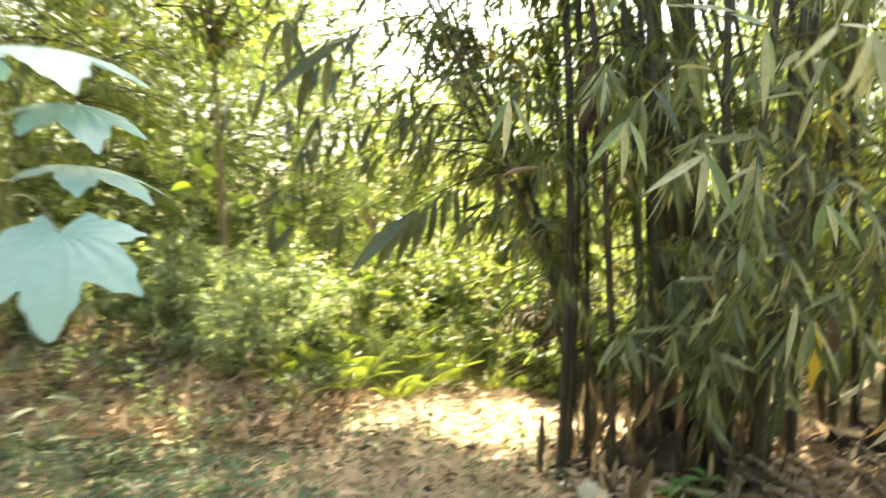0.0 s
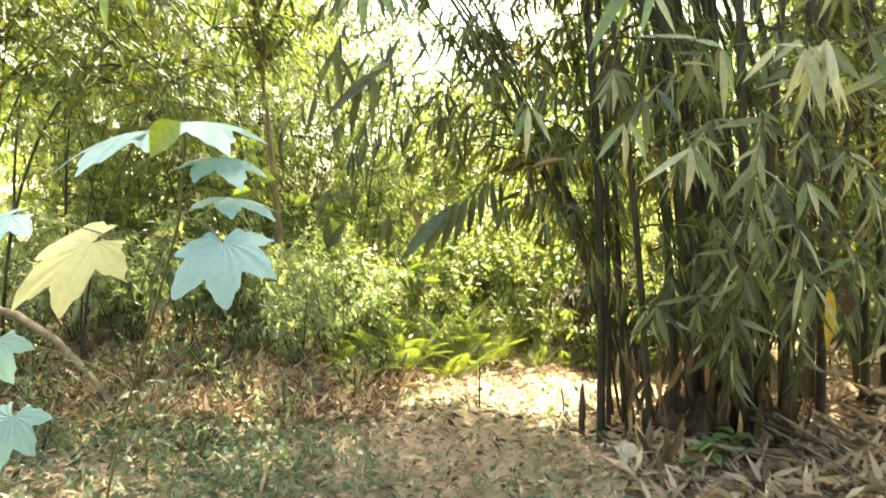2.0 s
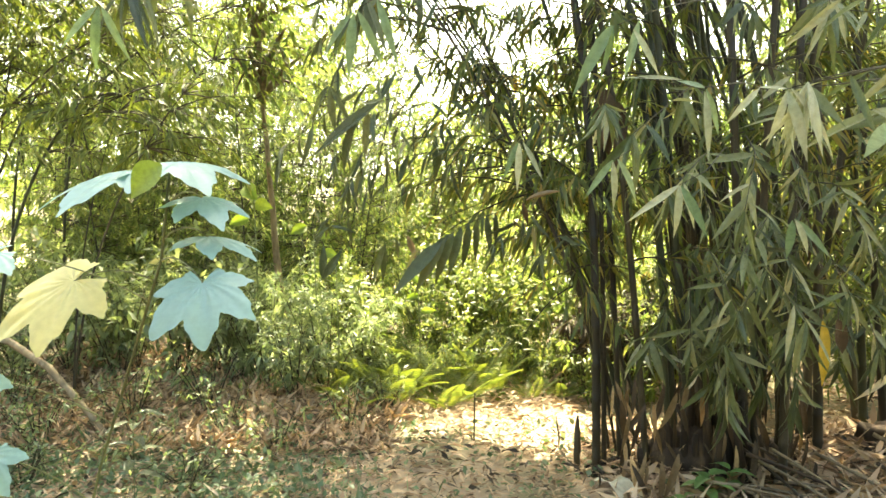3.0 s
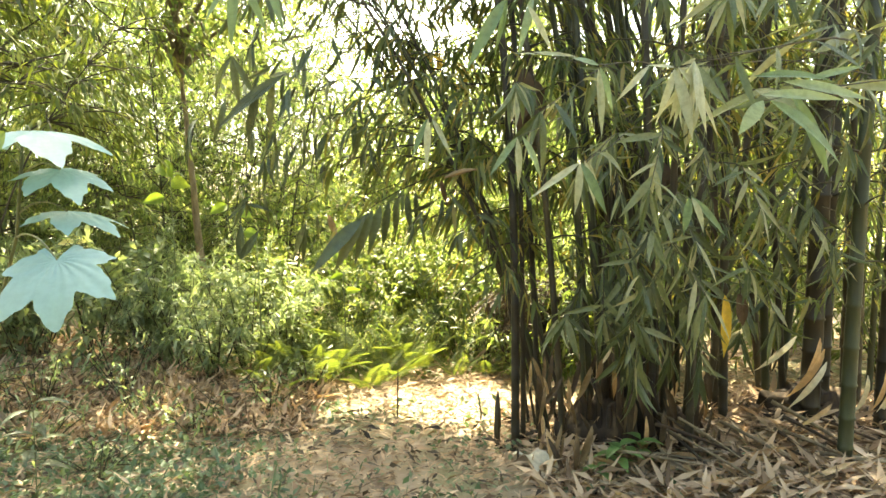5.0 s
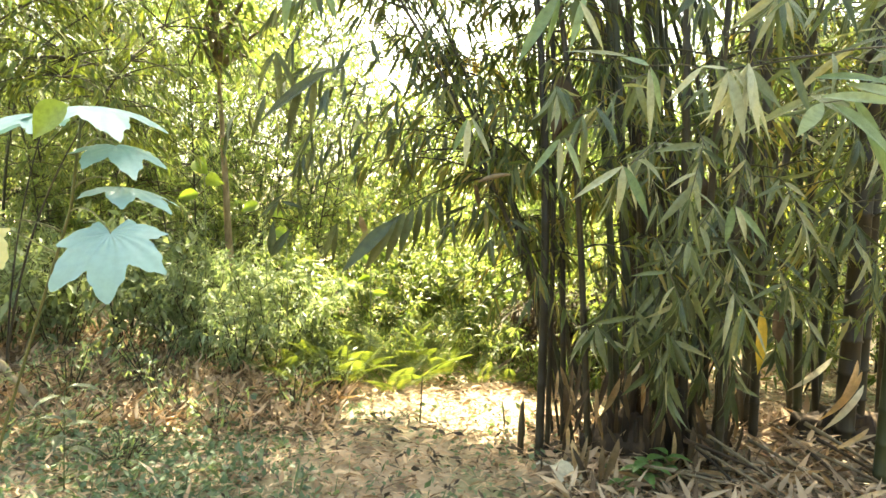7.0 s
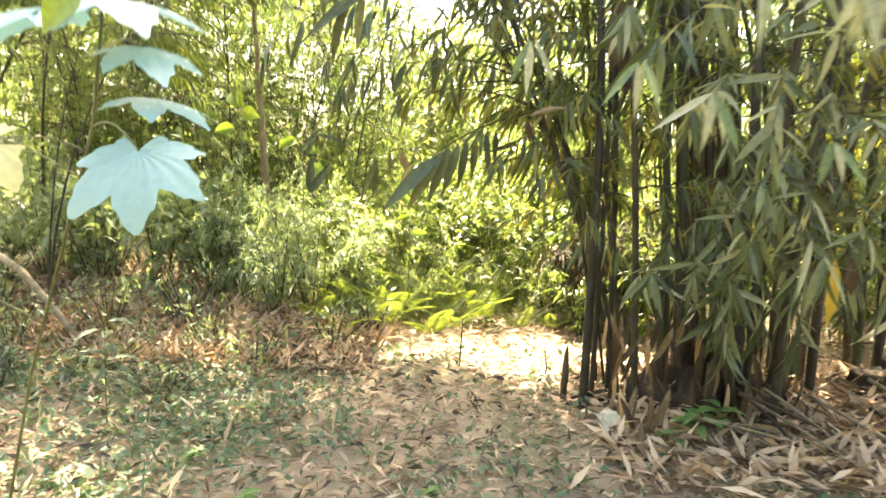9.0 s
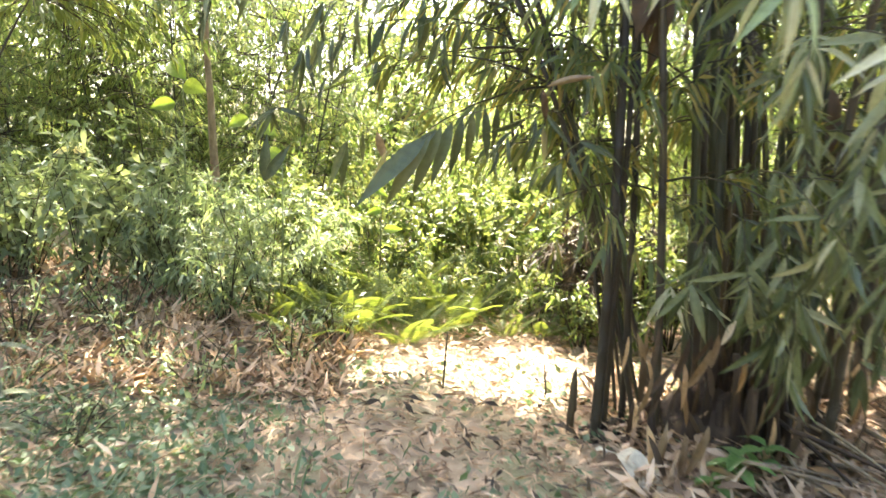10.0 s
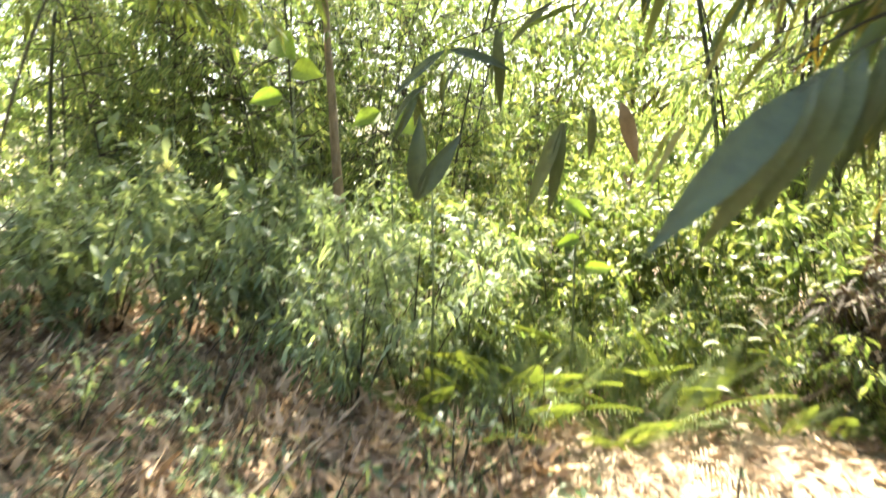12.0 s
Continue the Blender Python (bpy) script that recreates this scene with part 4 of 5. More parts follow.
# Towards the other side: long hanging leaves, coloured dark as if against the light.
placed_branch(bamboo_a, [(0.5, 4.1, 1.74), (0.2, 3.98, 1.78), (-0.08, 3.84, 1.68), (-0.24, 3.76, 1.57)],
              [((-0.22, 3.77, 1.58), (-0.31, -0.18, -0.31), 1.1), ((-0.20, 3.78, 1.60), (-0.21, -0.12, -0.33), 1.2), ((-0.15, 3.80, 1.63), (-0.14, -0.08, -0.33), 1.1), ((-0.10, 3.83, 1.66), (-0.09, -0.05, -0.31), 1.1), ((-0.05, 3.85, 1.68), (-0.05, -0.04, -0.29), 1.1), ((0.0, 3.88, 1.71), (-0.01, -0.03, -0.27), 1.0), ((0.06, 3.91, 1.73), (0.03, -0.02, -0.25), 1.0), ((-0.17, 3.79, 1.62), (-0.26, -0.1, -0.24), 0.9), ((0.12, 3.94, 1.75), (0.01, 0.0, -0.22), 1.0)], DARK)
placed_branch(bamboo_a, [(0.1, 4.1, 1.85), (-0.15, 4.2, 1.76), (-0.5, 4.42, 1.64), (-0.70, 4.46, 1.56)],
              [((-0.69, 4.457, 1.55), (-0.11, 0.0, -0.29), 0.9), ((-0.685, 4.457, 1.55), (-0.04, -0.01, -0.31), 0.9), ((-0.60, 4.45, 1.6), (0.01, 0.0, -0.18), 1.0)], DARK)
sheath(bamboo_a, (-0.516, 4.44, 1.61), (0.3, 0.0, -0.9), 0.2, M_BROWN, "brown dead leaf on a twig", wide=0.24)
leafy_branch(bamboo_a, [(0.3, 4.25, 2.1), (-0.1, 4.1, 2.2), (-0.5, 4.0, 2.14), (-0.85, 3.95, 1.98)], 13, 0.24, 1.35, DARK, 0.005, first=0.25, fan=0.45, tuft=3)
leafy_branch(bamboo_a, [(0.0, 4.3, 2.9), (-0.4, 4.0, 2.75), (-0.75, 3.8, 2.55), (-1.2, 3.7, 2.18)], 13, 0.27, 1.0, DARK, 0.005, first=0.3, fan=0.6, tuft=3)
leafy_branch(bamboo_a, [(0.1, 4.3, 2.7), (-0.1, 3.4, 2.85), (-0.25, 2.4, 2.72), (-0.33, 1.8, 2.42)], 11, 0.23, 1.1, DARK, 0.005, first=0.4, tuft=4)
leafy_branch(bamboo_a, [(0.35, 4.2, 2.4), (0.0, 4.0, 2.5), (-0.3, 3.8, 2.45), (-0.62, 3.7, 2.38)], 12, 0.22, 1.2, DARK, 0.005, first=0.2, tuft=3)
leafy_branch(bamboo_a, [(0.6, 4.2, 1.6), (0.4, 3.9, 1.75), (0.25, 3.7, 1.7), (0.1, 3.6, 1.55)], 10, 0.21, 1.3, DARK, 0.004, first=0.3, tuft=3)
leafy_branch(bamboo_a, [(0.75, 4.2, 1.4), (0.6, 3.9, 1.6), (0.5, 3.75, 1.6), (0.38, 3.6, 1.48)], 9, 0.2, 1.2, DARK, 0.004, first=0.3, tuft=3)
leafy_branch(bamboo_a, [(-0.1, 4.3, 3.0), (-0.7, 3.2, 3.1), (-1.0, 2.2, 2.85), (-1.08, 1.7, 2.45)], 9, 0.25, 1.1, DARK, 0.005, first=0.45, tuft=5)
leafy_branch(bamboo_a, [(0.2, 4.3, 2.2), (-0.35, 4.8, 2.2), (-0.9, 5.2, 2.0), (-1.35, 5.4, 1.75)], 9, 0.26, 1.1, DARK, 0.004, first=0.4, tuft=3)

# More sprays, mostly in the darkened leaf colour, as silhouettes before the sky.
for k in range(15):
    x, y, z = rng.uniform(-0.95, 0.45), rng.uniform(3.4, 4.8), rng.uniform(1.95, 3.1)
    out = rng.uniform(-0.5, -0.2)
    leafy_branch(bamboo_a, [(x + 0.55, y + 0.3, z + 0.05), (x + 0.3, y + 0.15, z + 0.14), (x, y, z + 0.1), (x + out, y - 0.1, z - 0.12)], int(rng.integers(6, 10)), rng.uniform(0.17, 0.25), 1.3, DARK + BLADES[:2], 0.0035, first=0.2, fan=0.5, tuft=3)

# A few leaves already turned yellow.
YELLOW = [blade_mesh("leaf", M_YELLOW, s, t, 0.15) for s, t in ((0.2, 0.3), (0.45, -0.3))]
leafy_branch(bamboo_a, [(0.75, 4.6, 2.5), (0.5, 4.9, 2.75), (0.3, 5.0, 2.9), (0.05, 5.1, 2.92)], 30, 0.21, 1.0, YELLOW, 0.004, first=0.2, tuft=3)
leafy_branch(bamboo_a, [(0.85, 4.3, 1.75), (0.6, 4.7, 1.95), (0.4, 4.9, 1.95), (0.22, 5.0, 1.90)], 5, 0.16, 0.9, YELLOW, 0.004, first=0.6, tuft=3)

# Sheaths that cling to the canes.
SHEATHS = [blade_mesh("sheath", m, s, t, w, 0.25) for m, s, t, w in ((M_SHEATH, 0.15, 0.5, 0.17), (M_SHEATH, 0.35, -0.7, 0.14), (M_SHEATH, 0.05, 0.9, 0.11))]


sheath(bamboo_b, (1.80, 3.17, 1.13), (0.06, -0.05, -1), 0.36, M_YELLOW, "bright yellow hanging sheath", wide=0.17)
sheath(bamboo_b, (1.90, 3.22, 1.13), (0.25, 0.0, -1), 0.20, M_DARK, "brown curled sheath", wide=0.36)
roll = Tubes().add(bent((0.29, 3.47, 1.81), (0.48, 3.45, 1.855), -0.012, 9), [0.003, 0.009, 0.013, 0.015, 0.015, 0.014, 0.011, 0.007, 0.003], 9)
part("sheath", roll.mesh("sheath", M_BROWN), bamboo_a, "brown rolled sheath on a leaning cane", m=Matrix.Translation(-Vector(bamboo_a.location)))
sheath(bamboo_a, (0.27, 3.48, 1.80), (0.25, 0.2, -0.9), 0.16, M_DARK, "dark torn sheath", (0, -1, 0.3), 0.2, 0.3)
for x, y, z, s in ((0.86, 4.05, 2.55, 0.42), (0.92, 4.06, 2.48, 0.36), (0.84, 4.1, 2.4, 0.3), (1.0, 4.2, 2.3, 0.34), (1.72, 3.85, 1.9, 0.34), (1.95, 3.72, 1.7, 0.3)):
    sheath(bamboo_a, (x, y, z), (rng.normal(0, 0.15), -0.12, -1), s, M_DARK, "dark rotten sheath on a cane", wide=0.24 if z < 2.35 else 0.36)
# Three in five use the dark colour, to deepen the shade between the feet.
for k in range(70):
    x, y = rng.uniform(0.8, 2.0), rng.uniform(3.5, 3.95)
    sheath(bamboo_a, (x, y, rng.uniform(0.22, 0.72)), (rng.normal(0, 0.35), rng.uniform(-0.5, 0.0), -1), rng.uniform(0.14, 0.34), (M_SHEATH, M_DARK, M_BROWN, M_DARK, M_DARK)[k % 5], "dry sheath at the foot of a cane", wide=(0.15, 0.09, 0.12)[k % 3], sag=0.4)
for k in range(10):
    x, y = rng.uniform(2.6, 3.3), rng.uniform(3.45, 4.1)
    sheath(bamboo_b, (x, y, rng.uniform(0.3, 0.75)), (rng.normal(0, 0.5), rng.uniform(-0.5, 0.0), rng.uniform(-1, -0.4)), rng.uniform(0.25, 0.45), (M_WHITE, M_SHEATH)[k % 2], "pale peeling sheath", wide=0.12, sag=0.5)

sheath(bamboo_a, (1.30, 3.80, 0.62), (0.35, -0.1, 0.9), 0.22, M_WHITE, "pale upright sheath tip", (0, -1, 0.2), 0.16, 0.1)
sheath(bamboo_a, (1.46, 3.74, 0.60), (0.9, -0.1, 0.35), 0.10, M_WHITE, "white torn sheath scrap", (0, -1, 0.3), 0.3, 0.1)

# Cut and broken old canes between the living ones.
stump_tops = ((1.30, 4.04, 0.36), (1.37, 3.97, 0.48), (1.44, 3.95, 0.30), (1.50, 3.93, 0.55), (1.56, 3.88, 0.40), (1.62, 3.92, 0.62), (1.69, 3.86, 0.44), (1.75, 3.90, 0.52), (1.58, 4.05, 0.60), (1.10, 4.0, 0.2), (1.86, 3.76, 0.30), (1.42, 4.08, 0.56))
for x, y, h in stump_tops:
    x, y = x * 0.965 - 0.03, y - 0.12
    z = float(ground_height(x, y))
    line = [(x, y, z - 0.05), (x + 0.005, y, z + h * 0.3), (x + rng.normal(0, 0.01), y, z + h * 0.32), (x + rng.normal(0, 0.02), y, z + h * 0.8), (x + rng.normal(0, 0.03), y + 0.01, z + h)]
    r = rng.uniform(0.022, 0.036)
    thing("bamboo_stump", Tubes().add(line, [r * 1.1, r, r * 1.12, r * 0.95, r * 0.7], 9).mesh("bamboo_stump", M_CULM_OLD), "broken brown stump of a dead cane", "stump", "dead cane stumps")

# The dark matted root mound from which the canes rise.
def mound(at, size, label):
    n, m = 40, 16
    co, f = [], []
    for i in range(m):
        el = 0.5 * math.pi * i / (m - 1)
        for k in range(n):
            az = 2 * math.pi * k / n
            p = Vector((math.cos(az) * math.cos(el), math.sin(az) * math.cos(el), math.sin(el)))
            r = 1 + 0.35 * noise.noise(p * 2.3 + Vector(at)) + 0.22 * noise.noise(p * 6.1) + 0.10 * math.sin(az * 17) * math.cos(el)
            co.append((p.x * r * size[0], p.y * r * size[1], p.z * r * size[2]))
    for i in range(m - 1):
        for k in range(n):
            f.append((i * n + k, i * n + (k + 1) % n, (i + 1) * n + (k + 1) % n, (i + 1) * n + k))
    ob = thing("root_mound", mesh_of("root_mound", co, f, M_CULM_OLD), label, "roots")
    ob.location = (at[0], at[1], float(ground_height(at[0], at[1])) - 0.06)


mound((1.52, 4.0, 0), (0.42, 0.24, 0.42), "dark matted root mound of the bamboo")
mound((2.9, 4.2, 0), (0.34, 0.24, 0.26), "dark matted root mound of thick canes")
mound((0.9, 4.08, 0), (0.22, 0.14, 0.12), "low matted root mound of thin canes")

# ---- the broad-leaved plant close to the eye ----
palm_plant = thing("broad_leaved_plant", None, "tall plant with pale blue-green lobed leaves", "plant", at=(-1.25, 1.35, float(ground_height(-1.25, 1.35))))
inv = Matrix.Translation(-Vector(palm_plant.location))
stem_line = np.array([(-1.25, 1.35, -0.03), (-1.05, 1.2, 0.6), (-0.8, 1.0, 1.15), (-0.572, 0.848, 1.602), (-0.54, 0.83, 1.775)])
stem = part("stem", Tubes().add(stem_line, [0.004, 0.0035, 0.003, 0.003, 0.0025], 7).mesh("stem", M_STEM), palm_plant, m=inv)
palm_leaves = [
    ((-0.444, 0.737, 1.564), (0.26, -0.72, -0.64), (0.08, -0.62, 0.78), 0.112, M_PALM, "pale blue-green lobed leaf", 1.6),
    ((-0.735, 0.83, 1.565), (-0.8, -0.5, -0.4), (-0.05, -0.6, 0.8), 0.155, M_PALM_YELLOW, "yellowing lobed leaf", 1.56),
    ((-0.527, 0.83, 1.784), (0.65, -0.75, -0.1), (0, -0.12, 1), 0.135, M_PALM, "", 1.76),
    ((-0.618, 0.83, 1.77), (-0.92, -0.35, -0.1), (-0.05, -0.22, 1), 0.15, M_PALM, "", 1.75),
    ((-0.481, 0.83, 1.716), (0.6, -0.7, -0.22), (0.12, -0.22, 1), 0.095, M_PALM, "", 1.7),
    ((-0.472, 0.83, 1.643), (0.95, -0.3, -0.08), (0.0, -0.05, 1), 0.1, M_PALM, "", 1.64),
    ((-0.89, 0.821, 1.62), (-0.7, -0.6, -0.3), (0, -0.4, 1), 0.11, M_PALM, "", 1.52),
    ((-0.927, 0.812, 1.384), (-0.3, -0.5, -0.8), (0, -0.8, 0.5), 0.09, M_PALM, "", 1.25),
    ((-0.899, 0.803, 1.238), (-0.1, -0.6, -0.7), (0, -0.7, 0.7), 0.09, M_PALM, "", 1.05),
]
for k, (at, way, nrm, size, mat, label, z) in enumerate(palm_leaves):
    sx = [float(np.interp(z, stem_line[:, 2], stem_line[:, c])) for c in (0, 1)]
    stalk = part("leaf_stalk", Tubes().add(bent((sx[0], sx[1], z), at, -0.02, 8), np.linspace(0.0018, 0.0012, 8), 5).mesh("leaf_stalk", M_STALK), palm_plant, m=inv)
    part("leaf", palm_mesh("leaf", mat, 0.32, 0.12, 11 + k), stalk, label, m=turned(at, way, nrm, (size, size, size)))
part("young_leaf", blade_mesh("young_leaf", M_LIME, 0.3, 0.1, 0.72), palm_plant, "fresh lime-green young leaf", m=inv @ turned((-0.492, 0.70, 1.766), (-0.7, -0.3, -0.65), (0, -1, 0.3), (0.076, 0.076, 0.076)))

# ---- ferns and low plants ----
def frond_mesh(name, material, n=27, curl=0.5):
    """A feathered fern frond a metre long on its own x."""
    P, D, L = [], [], []
    for i in range(n):
        s = 0.14 + 0.84 * i / (n - 1)
        w = 0.24 * math.sin(math.pi * min(1, 0.18 + 0.80 * s)) ** 0.8 + 0.015
        for k in (-1, 1):
            P.append((s, 0, -curl * s * s))
            D.append((0.45, k, -0.12 - curl * s * 0.3))
            L.append(w)
    P, D, L = np.array(P), unit(np.array(D)), np.array(L)
    a = leaf_cloud(name, P, D, L, np.full(len(L), 0.023), 0.12, material, N=np.tile(UP, (len(P), 1)))
    return a


FRONDS = [frond_mesh("frond", M_FERN, 27, c) for c in (0.2, 0.4, 0.62)]


def fern(at, fronds, size, label="yellow-green fern in the light", group="ferns", up=1.5):
    z = float(ground_height(*at))
    root = thing("fern", None, label, "fern", group, at=(at[0], at[1], z - 0.01))
    for j in range(fronds):
        az = 2 * math.pi * j / fronds + rng.uniform(-0.35, 0.35)
        s = size * rng.uniform(0.75, 1.2)
        part("frond", FRONDS[int(rng.integers(0, 3))], root, m=turned((0, 0, 0), (math.cos(az), math.sin(az), up * rng.uniform(0.6, 1.2)), (0, 0, 1), (s, s, s)))


for at, n, s in (((-0.75, 6.1), 8, 0.62), ((-0.15, 5.75), 7, 0.6), ((-1.1, 5.25), 7, 0.38), ((0.42, 6.45), 6, 0.4), ((-0.5, 6.6), 8, 0.7), ((0.0, 6.9), 7, 0.6), ((-1.3, 6.7), 8, 0.65), ((-0.95, 5.75), 7, 0.5), ((0.65, 7.4), 7, 0.6), ((-0.1, 8.0), 8, 0.7), ((1.0, 6.6), 6, 0.5), ((-0.35, 5.55), 7, 0.45), ((-0.8, 5.6), 8, 0.55), ((-1.15, 5.8), 7, 0.5), ((0.1, 6.15), 7, 0.5), ((0.75, 5.85), 6, 0.36), ((-0.25, 6.35), 8, 0.62), ((0.45, 5.75), 5, 0.3), ((-1.35, 5.45), 7, 0.42)):
    fern(at, n, s * 1.1, up=1.8)


def seedling(at, n, size, label, mat, name="seedling", height=0.2, wide=0.42):
    z = float(ground_height(*at))
    root = thing(name, None, label, "plant", "", at=(at[0], at[1], z - 0.01))
    part("stem", Tubes().add(bent((0, 0, 0), (0.02, -0.02, height), -0.01, 6), np.linspace(0.004, 0.002, 6), 5).mesh("stem", M_STEM), root)
    me = blade_mesh("leaf", mat, 0.45, 0.1, wide)
    for j in range(n):
        az = 2.4 * j + rng.uniform(-0.3, 0.3)
        q = (j + 1) / n
        part("leaf", me, root, m=turned((0.02 * q, -0.02 * q, height * (0.35 + 0.65 * q)), (math.cos(az), math.sin(az), 0.35), (0, 0, 1), (size, size, size)))


M_SEED = leaf_material("seedling_leaf", [(0.0, (0.09, 0.17, 0.05)), (1.0, (0.17, 0.27, 0.09))], 0.35, 0.45, True)
seedling((1.30, 3.52), 9, 0.17, "low green broad-leaved plant among dry sheaths", M_SEED)
seedling((1.45, 3.60), 7, 0.15, "low green broad-leaved plant among dry sheaths", M_SEED)
seedling((1.16, 3.46), 5, 0.14, "low green broad-leaved plant among dry sheaths", M_SEED, height=0.1)
def broad_plant(at, leaves, mat, label, sizes, name="broad_leaved_plant", wide=0.4):
    """A thin stem with a few placed leaves: (foot, way, length)."""
    z0 = float(ground_height(*at))
    root = thing(name, None, label, "plant", at=(at[0], at[1], z0 - 0.01))
    inv = Matrix.Translation(-Vector(root.location))
    top = max(p[2] for p, _ in leaves)
    part("stem", Tubes().add([(0, 0, 0), (0.01, 0.01, top * 0.5), (0, 0, top)], [0.009, 0.007, 0.004], 6).mesh("stem", M_STEM), root)
    me = blade_mesh("leaf", mat, 0.15, 0.15, wide)
    for (p, w), s in zip(leaves, sizes):
        stalk = part("leaf_stalk", Tubes().add(bent((at[0], at[1], max(0.1, p[2] - 0.12)), p, 0.0, 5), [0.004, 0.003, 0.003, 0.003, 0.002], 5).mesh("leaf_stalk", M_STEM), root, m=inv)
        part("leaf", me, stalk, m=turned(p, w, (0.1, -1, 0.25), (s, s, s)))


broad_plant((-1.3, 5.5), [((-1.13, 4.34, 1.31), (0.05, -0.1, 1)), ((-1.125, 4.34, 1.31), (0.55, -0.1, 0.85))], M_BLADE_DARK, "plant with two upright dark pointed leaves", (0.26, 0.25), wide=0.24)
broad_plant((-2.25, 6.1), [((-2.3, 6.0, 2.12), (0.5, -0.5, -0.4)), ((-2.2, 6.0, 1.95), (0.8, -0.4, -0.2)), ((-2.28, 6.02, 1.8), (-0.7, -0.5, -0.2))], M_LIME, "tall plant with broad lime-green leaves", (0.26, 0.22, 0.2), wide=0.62)
broad_plant((-1.72, 6.35), [((-1.76, 6.25, 1.72), (-0.5, -0.5, -0.3)), ((-1.66, 6.25, 1.68), (0.7, -0.4, -0.4)), ((-1.6, 6.25, 1.45), (0.9, -0.3, -0.2))], M_LIME, "tall plant with broad lime-green leaves", (0.2, 0.2, 0.18), wide=0.6)
broad_plant((-0.6, 5.9), [((-0.66, 5.7, 1.24), (0.7, -0.5, -0.4)), ((-0.58, 5.75, 1.05), (-0.6, -0.5, -0.2)), ((-0.55, 5.7, 0.9), (0.8, -0.5, 0.1))], M_LIME, "plant with broad lime-green leaves", (0.17, 0.15, 0.16), wide=0.42)
broad_plant((-3.65, 7.1), [((-3.62, 6.98, 1.38), (0.8, -0.5, -0.1)), ((-3.64, 6.98, 1.36), (-0.8, -0.5, -0.1)), ((-3.62, 6.98, 1.36), (0.1, -0.7, 0.6))], M_PALM_YELLOW, "plant with three bright yellow blades on top", (0.17, 0.16, 0.13), "flowering_plant", wide=0.5)
seedling((-2.02, 3.30), 9, 0.2, "dark drooping weed beside the path", M_BLADE_DARK, height=0.62, wide=0.3)
for p in ((-0.35, 2.55), (-0.15, 2.75), (0.55, 2.95), (-0.95, 2.5), (-1.35, 2.9), (0.15, 2.35), (-1.9, 2.6)):
    seedling(p, 9, rng.uniform(0.06, 0.09), "low green weed among dry leaves", M_SEED, "weed", rng.uniform(0.06, 0.12), 0.5)
seedling((0.41, 6.32), 10, 0.17, "thin plant with a tuft of pale leaves", M_BLADE_PALE, height=0.95, wide=0.16)
seedling((0.15, 5.9), 5, 0.10, "small plant with pale sunlit leaves", M_BLADE_PALE, height=0.48, wide=0.5)
# ---- on the forest floor ----
def stick(name, pts, radii, mat, label, category="stick", sides=7):
    return thing(name, Tubes().add(pts, radii, sides).mesh(name, mat), label, category)


stick("cane_stub", [(0.645, 4.10, -0.04), (0.642, 4.10, 0.11), (0.648, 4.10, 0.13), (0.65, 4.105, 0.27), (0.652, 4.11, 0.33), (0.657, 4.11, 0.375)], [0.024, 0.022, 0.026, 0.02, 0.013, 0.004], M_CULM, "dark broken cane stub in the ground", "stump")
stick("sapling_stick", bent((-0.065, 4.62, -0.03), (-0.05, 4.62, 0.40), 0.0, 6), [0.008, 0.007, 0.007, 0.006, 0.005, 0.004], M_TWIG, "thin upright dead stick")
stick("sapling_stick", [(0.56, 4.5, -0.03), (0.57, 4.5, 0.09), (0.56, 4.5, 0.17), (0.55, 4.5, 0.25)], [0.007, 0.006, 0.006, 0.004], M_TWIG, "thin crooked dead stick")
stick("fallen_stick", [(-1.15, 4.86, 0.05), (-0.95, 4.78, 0.05), (-0.75, 4.66, 0.04), (-0.62, 4.62, 0.025)], [0.012, 0.02, 0.022, 0.016], M_STICK, "grey fallen stick lying on litter")
stick("fallen_stick", [(0.68, 4.0, 0.02), (0.82, 4.07, 0.03), (1.0, 4.12, 0.05)], [0.02, 0.024, 0.018], M_STICK, "grey fallen stick lying on litter")
stick("fallen_branch", [(-4.6, 5.15, 0.86), (-4.0, 4.95, 0.78), (-3.55, 4.8, 0.58), (-3.2, 4.68, 0.3), (-2.85, 4.55, 0.0)], [0.034, 0.032, 0.030, 0.028, 0.022], M_STICK, "pale arched fallen branch", "branch")
for x0, z0, x1, z1, y in ((0.50, 0.14, 1.10, 0.50, 6.1), (0.62, 0.12, 1.35, 0.42, 6.0), (0.35, 0.10, 0.95, 0.30, 6.25)):
    stick("fallen_cane", bent((x0, y, z0 - 0.12), (x1, y - 0.1, z1), 0.0, 6), np.linspace(0.016, 0.010, 6), M_STICK, "pale dry cane leaning in the undergrowth")
for k in range(7):
    x, y = rng.uniform(1.0, 3.2), rng.uniform(2.9, 3.9)
    a = rng.uniform(-0.9, 0.9)
    ln = rng.uniform(0.4, 1.0)
    z = float(ground_height(x, y)) + 0.03
    stick("fallen_stick", bent((x, y, z), (x + ln * math.cos(a), y - abs(ln * math.sin(a)) * 0.5, z + rng.uniform(0, 0.06)), -0.02, 6), np.linspace(0.014, 0.008, 6), M_STICK, "dry cane fragment lying on litter")
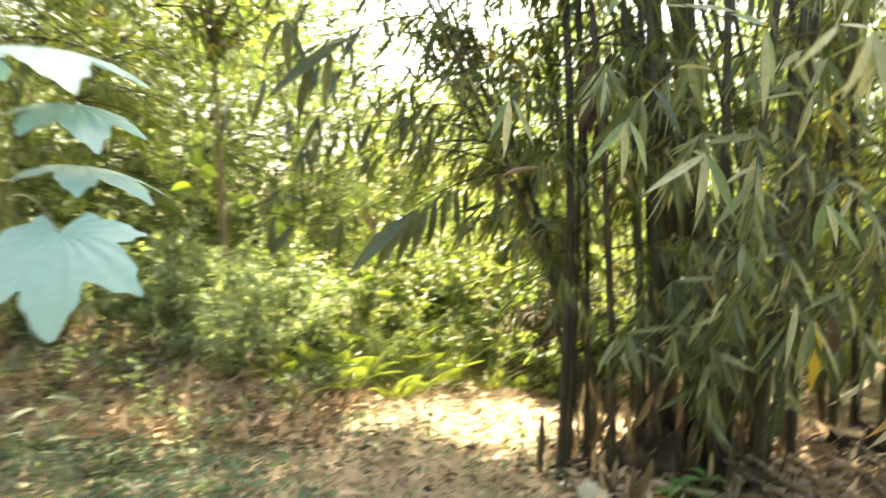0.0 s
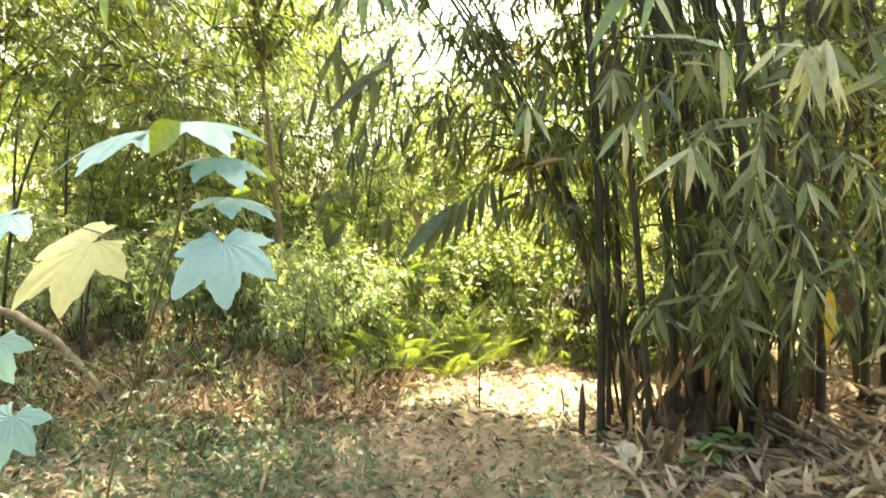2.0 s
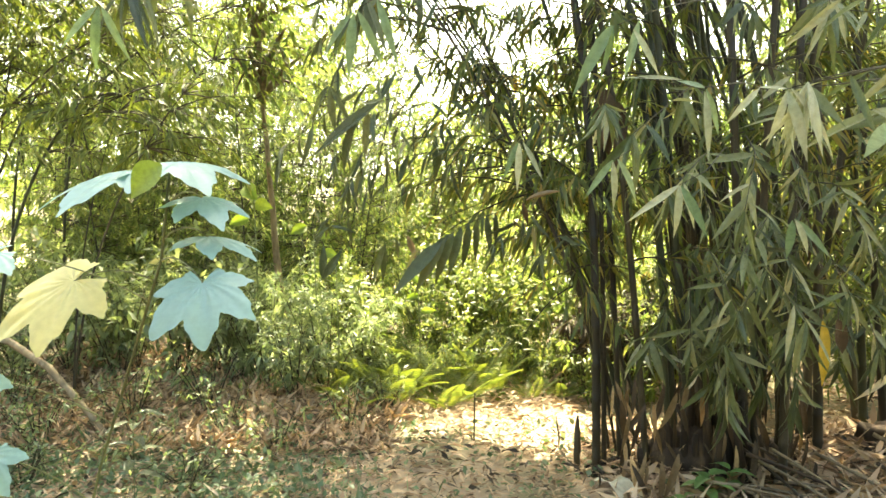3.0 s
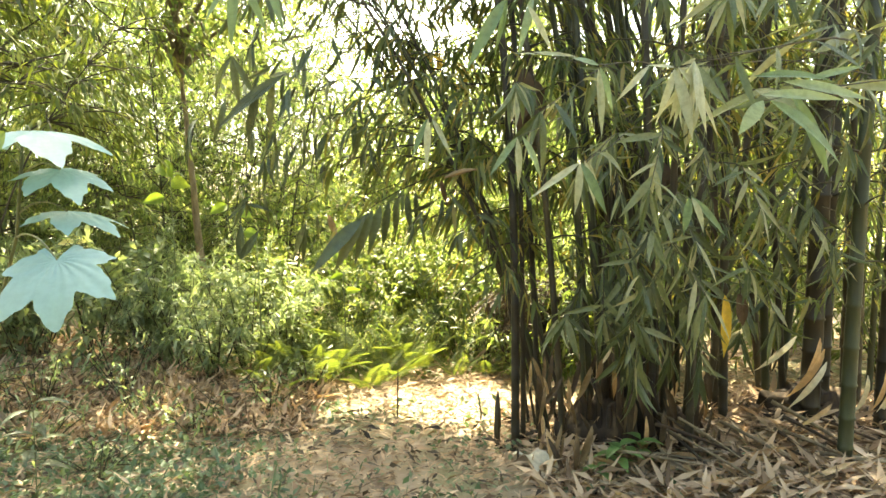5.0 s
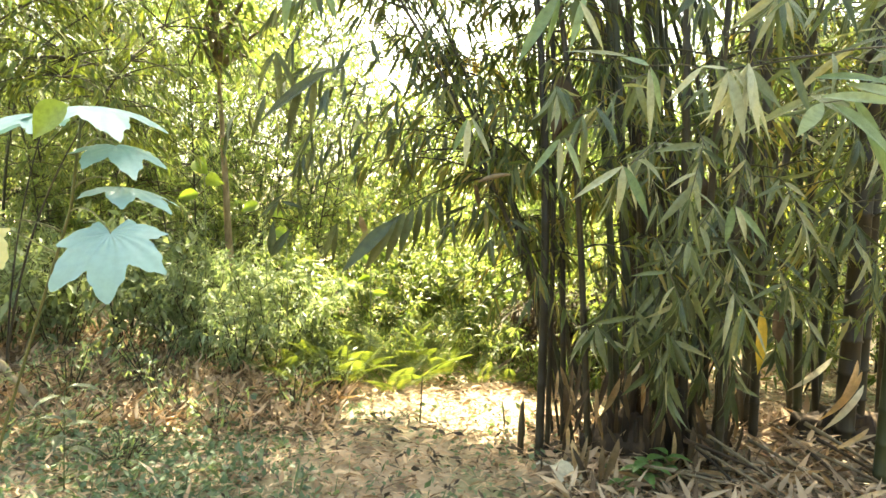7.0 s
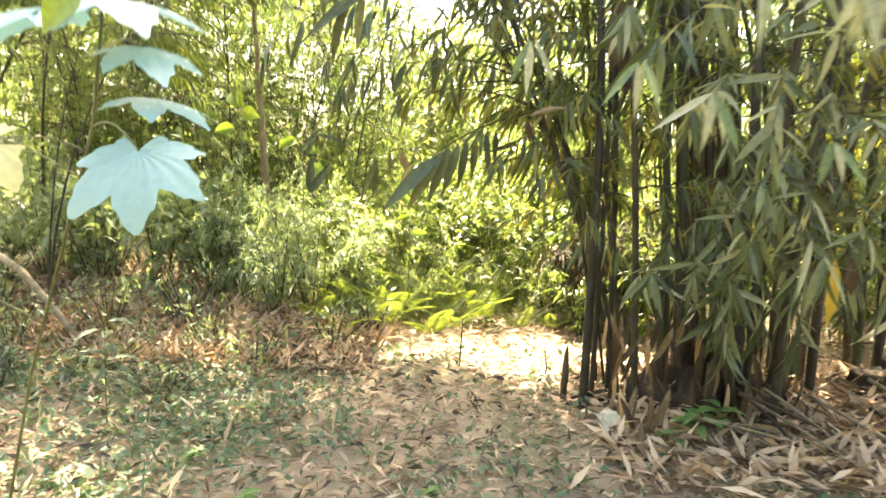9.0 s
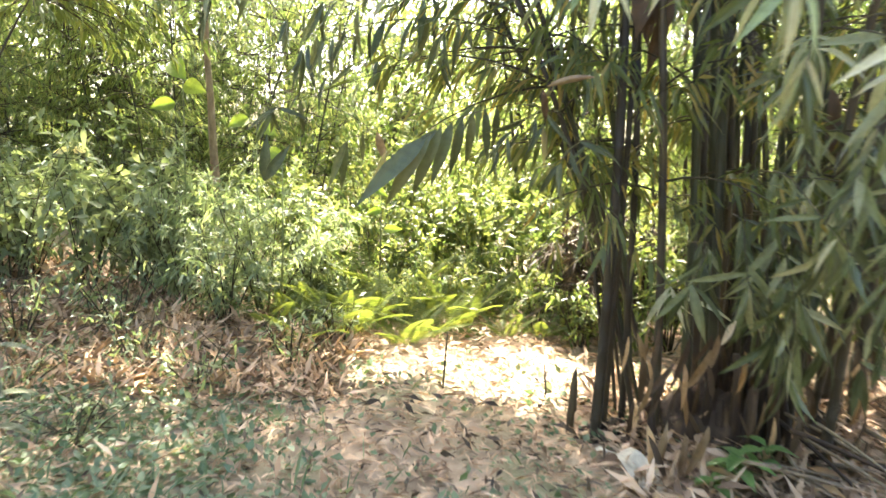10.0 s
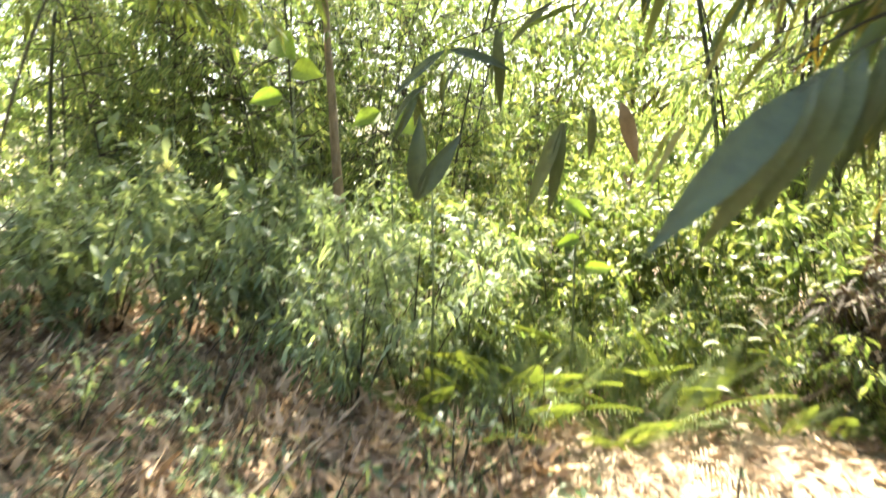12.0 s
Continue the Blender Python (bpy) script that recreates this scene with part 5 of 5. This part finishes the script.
for k in range(26):
    x, y = rng.uniform(1.2, 2.7), rng.uniform(3.45, 3.85)
    a = rng.uniform(-1.5, -0.1)
    ln = rng.uniform(0.35, 0.85)
    e = (x + ln * math.cos(a), y + ln * math.sin(a) * 0.7)
    stick("fallen_cane", bent((x, y, float(ground_height(x, y)) + rng.uniform(0.05, 0.32)), (*e, float(ground_height(*e)) + 0.02), -0.015, 6), np.linspace(rng.uniform(0.008, 0.016), 0.006, 6), (M_STICK, M_CULM_OLD)[k % 3 == 0], "dry cane leaning at the bamboo's foot")
part_of = thing("bleached_sheath", blade_mesh("bleached_sheath", M_WHITE, 0.35, 0.5, 0.42, 0.5), "crumpled bleached white sheath on the ground", "sheath")
part_of.matrix_basis = turned((0.80, 3.70, 0.07), (0.45, -0.9, 0.12), (0.1, -0.35, 1), (0.34, 0.38, 0.36))
part_of = thing("bleached_sheath", blade_mesh("bleached_sheath", M_WHITE, 0.2, -0.4, 0.3, 0.5), "crumpled bleached white sheath on the ground", "sheath")
part_of.matrix_basis = turned((0.70, 3.78, 0.05), (0.8, -0.5, 0.1), (0.1, -0.3, 1), (0.2, 0.2, 0.2))

# Dry sheaths strewn round the canes' feet.
for k in range(150):
    if k < 105:
        x, y = rng.uniform(0.9, 3.6), rng.uniform(2.6, 4.0)
    else:
        x, y = rng.uniform(-2.6, -0.7), rng.uniform(4.3, 5.6)
    ln = rng.uniform(0.16, 0.42)
    a = rng.uniform(-math.pi, math.pi)
    ob = thing("dry_sheath", SHEATHS[k % 3], "dry tan bamboo sheath on the ground", "sheath", "dry bamboo sheaths")
    ob.matrix_basis = turned((x, y, float(ground_height(x, y)) + 0.035), (math.cos(a), math.sin(a), rng.uniform(0.0, 0.35)), (rng.normal(0, 0.4), rng.normal(0, 0.4), 1), (ln, ln, ln))


def litter(name, n, x0, x1, y0, y1, size, material, label, category, wide, lift=0.35, z=0.012, mask=None, fine=False):
    x, y = rng.uniform(x0, x1, n), rng.uniform(y0, y1, n)
    if mask is not None:
        keep = mask(x, y) > rng.uniform(0, 1, n)
        x, y = x[keep], y[keep]
    n = len(x)
    a = rng.uniform(-math.pi, math.pi, n)
    P = np.stack([x, y, ground_height(x, y) + z + np.abs(rng.normal(0, 0.02, n))], 1)
    D = unit(np.stack([np.cos(a), np.sin(a), np.abs(rng.normal(0, lift, n)) - 0.05], 1))
    L = size * rng.uniform(0.5, 1.35, n)
    N = UP + rng.normal(0, 0.5, (n, 3))
    return thing(name, leaf_cloud(name, P, D, L, L * wide * rng.uniform(0.7, 1.3, n), rng.uniform(0, 0.35, n), material, fine, N=N), label, category, kind="stuff")


litter("leaf_litter", 30000, -4.5, 4.2, 1.0, 7.2, 0.095, M_LITTER, "dry tan and brown bamboo leaves covering the ground", "leaf litter", 0.17)
litter("leaf_litter", 3600, -3.6, 3.2, 1.0, 4.9, 0.085, M_DEAD_SHADE, "dark wet leaf scraps among dry litter", "leaf litter", 0.28, 0.5, 0.03)
litter("leaf_litter", 9000, -9, 9, -3, 14, 0.15, M_LITTER, "dry bamboo leaves thinly covering the ground", "leaf litter", 0.2)
litter("leaf_litter", 8500, -4.6, -0.7, 4.3, 6.6, 0.16, M_LITTER, "heaped dry leaves below the shrubs", "leaf litter", 0.15, 0.9, 0.03)
litter("leaf_litter", 2600, 0.8, 3.6, 2.9, 4.6, 0.20, M_LITTER, "heaped long dry leaves round the canes", "leaf litter", 0.15, 0.6, 0.03)


def weeds_here(x, y):
    w = 0.5 + 0.5 * np.sin(2.3 * x + 1.1 * y + 0.7) * np.sin(1.9 * y - 0.8 * x)
    return np.clip(0.07 + 0.95 * w * w * smooth_step(0.8, -1.8, x) + 0.14 * w + 0.28 * smooth_step(-0.6, -2.0, x), 0, 1) * smooth_step(5.4, 4.6, y)


litter("ground_weeds", 32000, -4.5, 2.2, 1.0, 5.4, 0.06, M_WEED, "low pale green weeds growing through dry litter", "weeds", 0.5, 0.8, 0.02, weeds_here)
litter("ground_weeds", 3200, -2.2, 1.6, 5.7, 8.5, 0.075, M_FERN, "sunlit low yellow-green weeds", "weeds", 0.42, 0.9, 0.03)
litter("grass_blades", 2600, -4.2, 0.4, 1.2, 5.0, 0.17, M_WEED, "thin green grass blades among litter", "grass", 0.06, 1.6, 0.0, weeds_here)

rng = np.random.default_rng(76)
litter("leaf_litter", 16000, -6.0, 6.0, -4.5, 1.1, 0.11, M_LITTER, "dry tan bamboo leaves where the walk begins", "leaf litter", 0.2)
litter("leaf_litter", 6000, 4.1, 7.5, 0.5, 7.5, 0.12, M_LITTER, "dry tan bamboo leaves beyond the thick canes", "leaf litter", 0.2)
litter("ground_weeds", 9000, -6.5, 4.0, -4.0, 1.1, 0.07, M_WEED, "low pale green weeds where the walk begins", "weeds", 0.5, 0.8, 0.02)

rng = np.random.default_rng(77)
# Dark brown brush that stands in for shade at an old stand's foot.
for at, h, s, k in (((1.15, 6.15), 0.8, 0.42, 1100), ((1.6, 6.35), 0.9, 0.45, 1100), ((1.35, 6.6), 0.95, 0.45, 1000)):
    shrub("dark brown brush in place of shade at an old stand's foot", at, h, s, k * 2, 0.13, M_DEAD_SHADE, "dead_brush", 0.14, 12, "dead brush", 0.9)
# Low growth through the litter beside the path.
for at, h, s, k in (((-1.55, 4.45), 0.28, 0.32, 420), ((-2.05, 4.75), 0.36, 0.38, 560), ((-2.6, 4.35), 0.26, 0.36, 460), ((-2.95, 4.95), 0.5, 0.42, 700), ((-1.1, 4.95), 0.34, 0.3, 420), ((-3.5, 4.55), 0.4, 0.42, 620), ((-2.4, 5.25), 0.55, 0.42, 800), ((-1.9, 3.75), 0.2, 0.3, 320), ((-3.1, 3.85), 0.3, 0.36, 420), ((-0.85, 5.4), 0.4, 0.3, 480), ((-4.1, 5.2), 0.6, 0.5, 800)):
    shrub("low dull green herb growing through dry litter", at, h, s, k * 4 // 10, 0.075, M_SHRUB, "herb", 0.27, 8, "herbs beside the path", 0.4)
for at, h, s, k in (((-3.05, 6.1), 1.15, 0.6, 900), ((-3.6, 5.9), 1.0, 0.6, 700), ((-4.15, 6.0), 1.25, 0.65, 900), ((-2.55, 6.25), 1.2, 0.6, 900)):
    shrub("pale green broad-leaved shrub before the thicket", at, h, s, k * 7 // 10, 0.14, M_PALE, wide=0.34, group="pale shrubs")

# Added above the view to shade the ground in front of the sun pools.
canes_shade_over = [((2.1 + rng.uniform(-0.3, 0.4), 5.2), 0.022, rng.uniform(7.2, 8.0), (0, 0.01), (0, 0), (tx - 2.1, ty - 5.2)) for tx, ty in ((-2.0, 8.2), (-1.3, 8.1))]
clump("two long, mostly unseen bamboo canes added over the path for shade", (2.1, 5.2), canes_shade_over, 0.20, 95, 5.0, 1.2, 1.0, M_BAMBOO, [M_CULM, M_CULM_GREEN], 0.15)
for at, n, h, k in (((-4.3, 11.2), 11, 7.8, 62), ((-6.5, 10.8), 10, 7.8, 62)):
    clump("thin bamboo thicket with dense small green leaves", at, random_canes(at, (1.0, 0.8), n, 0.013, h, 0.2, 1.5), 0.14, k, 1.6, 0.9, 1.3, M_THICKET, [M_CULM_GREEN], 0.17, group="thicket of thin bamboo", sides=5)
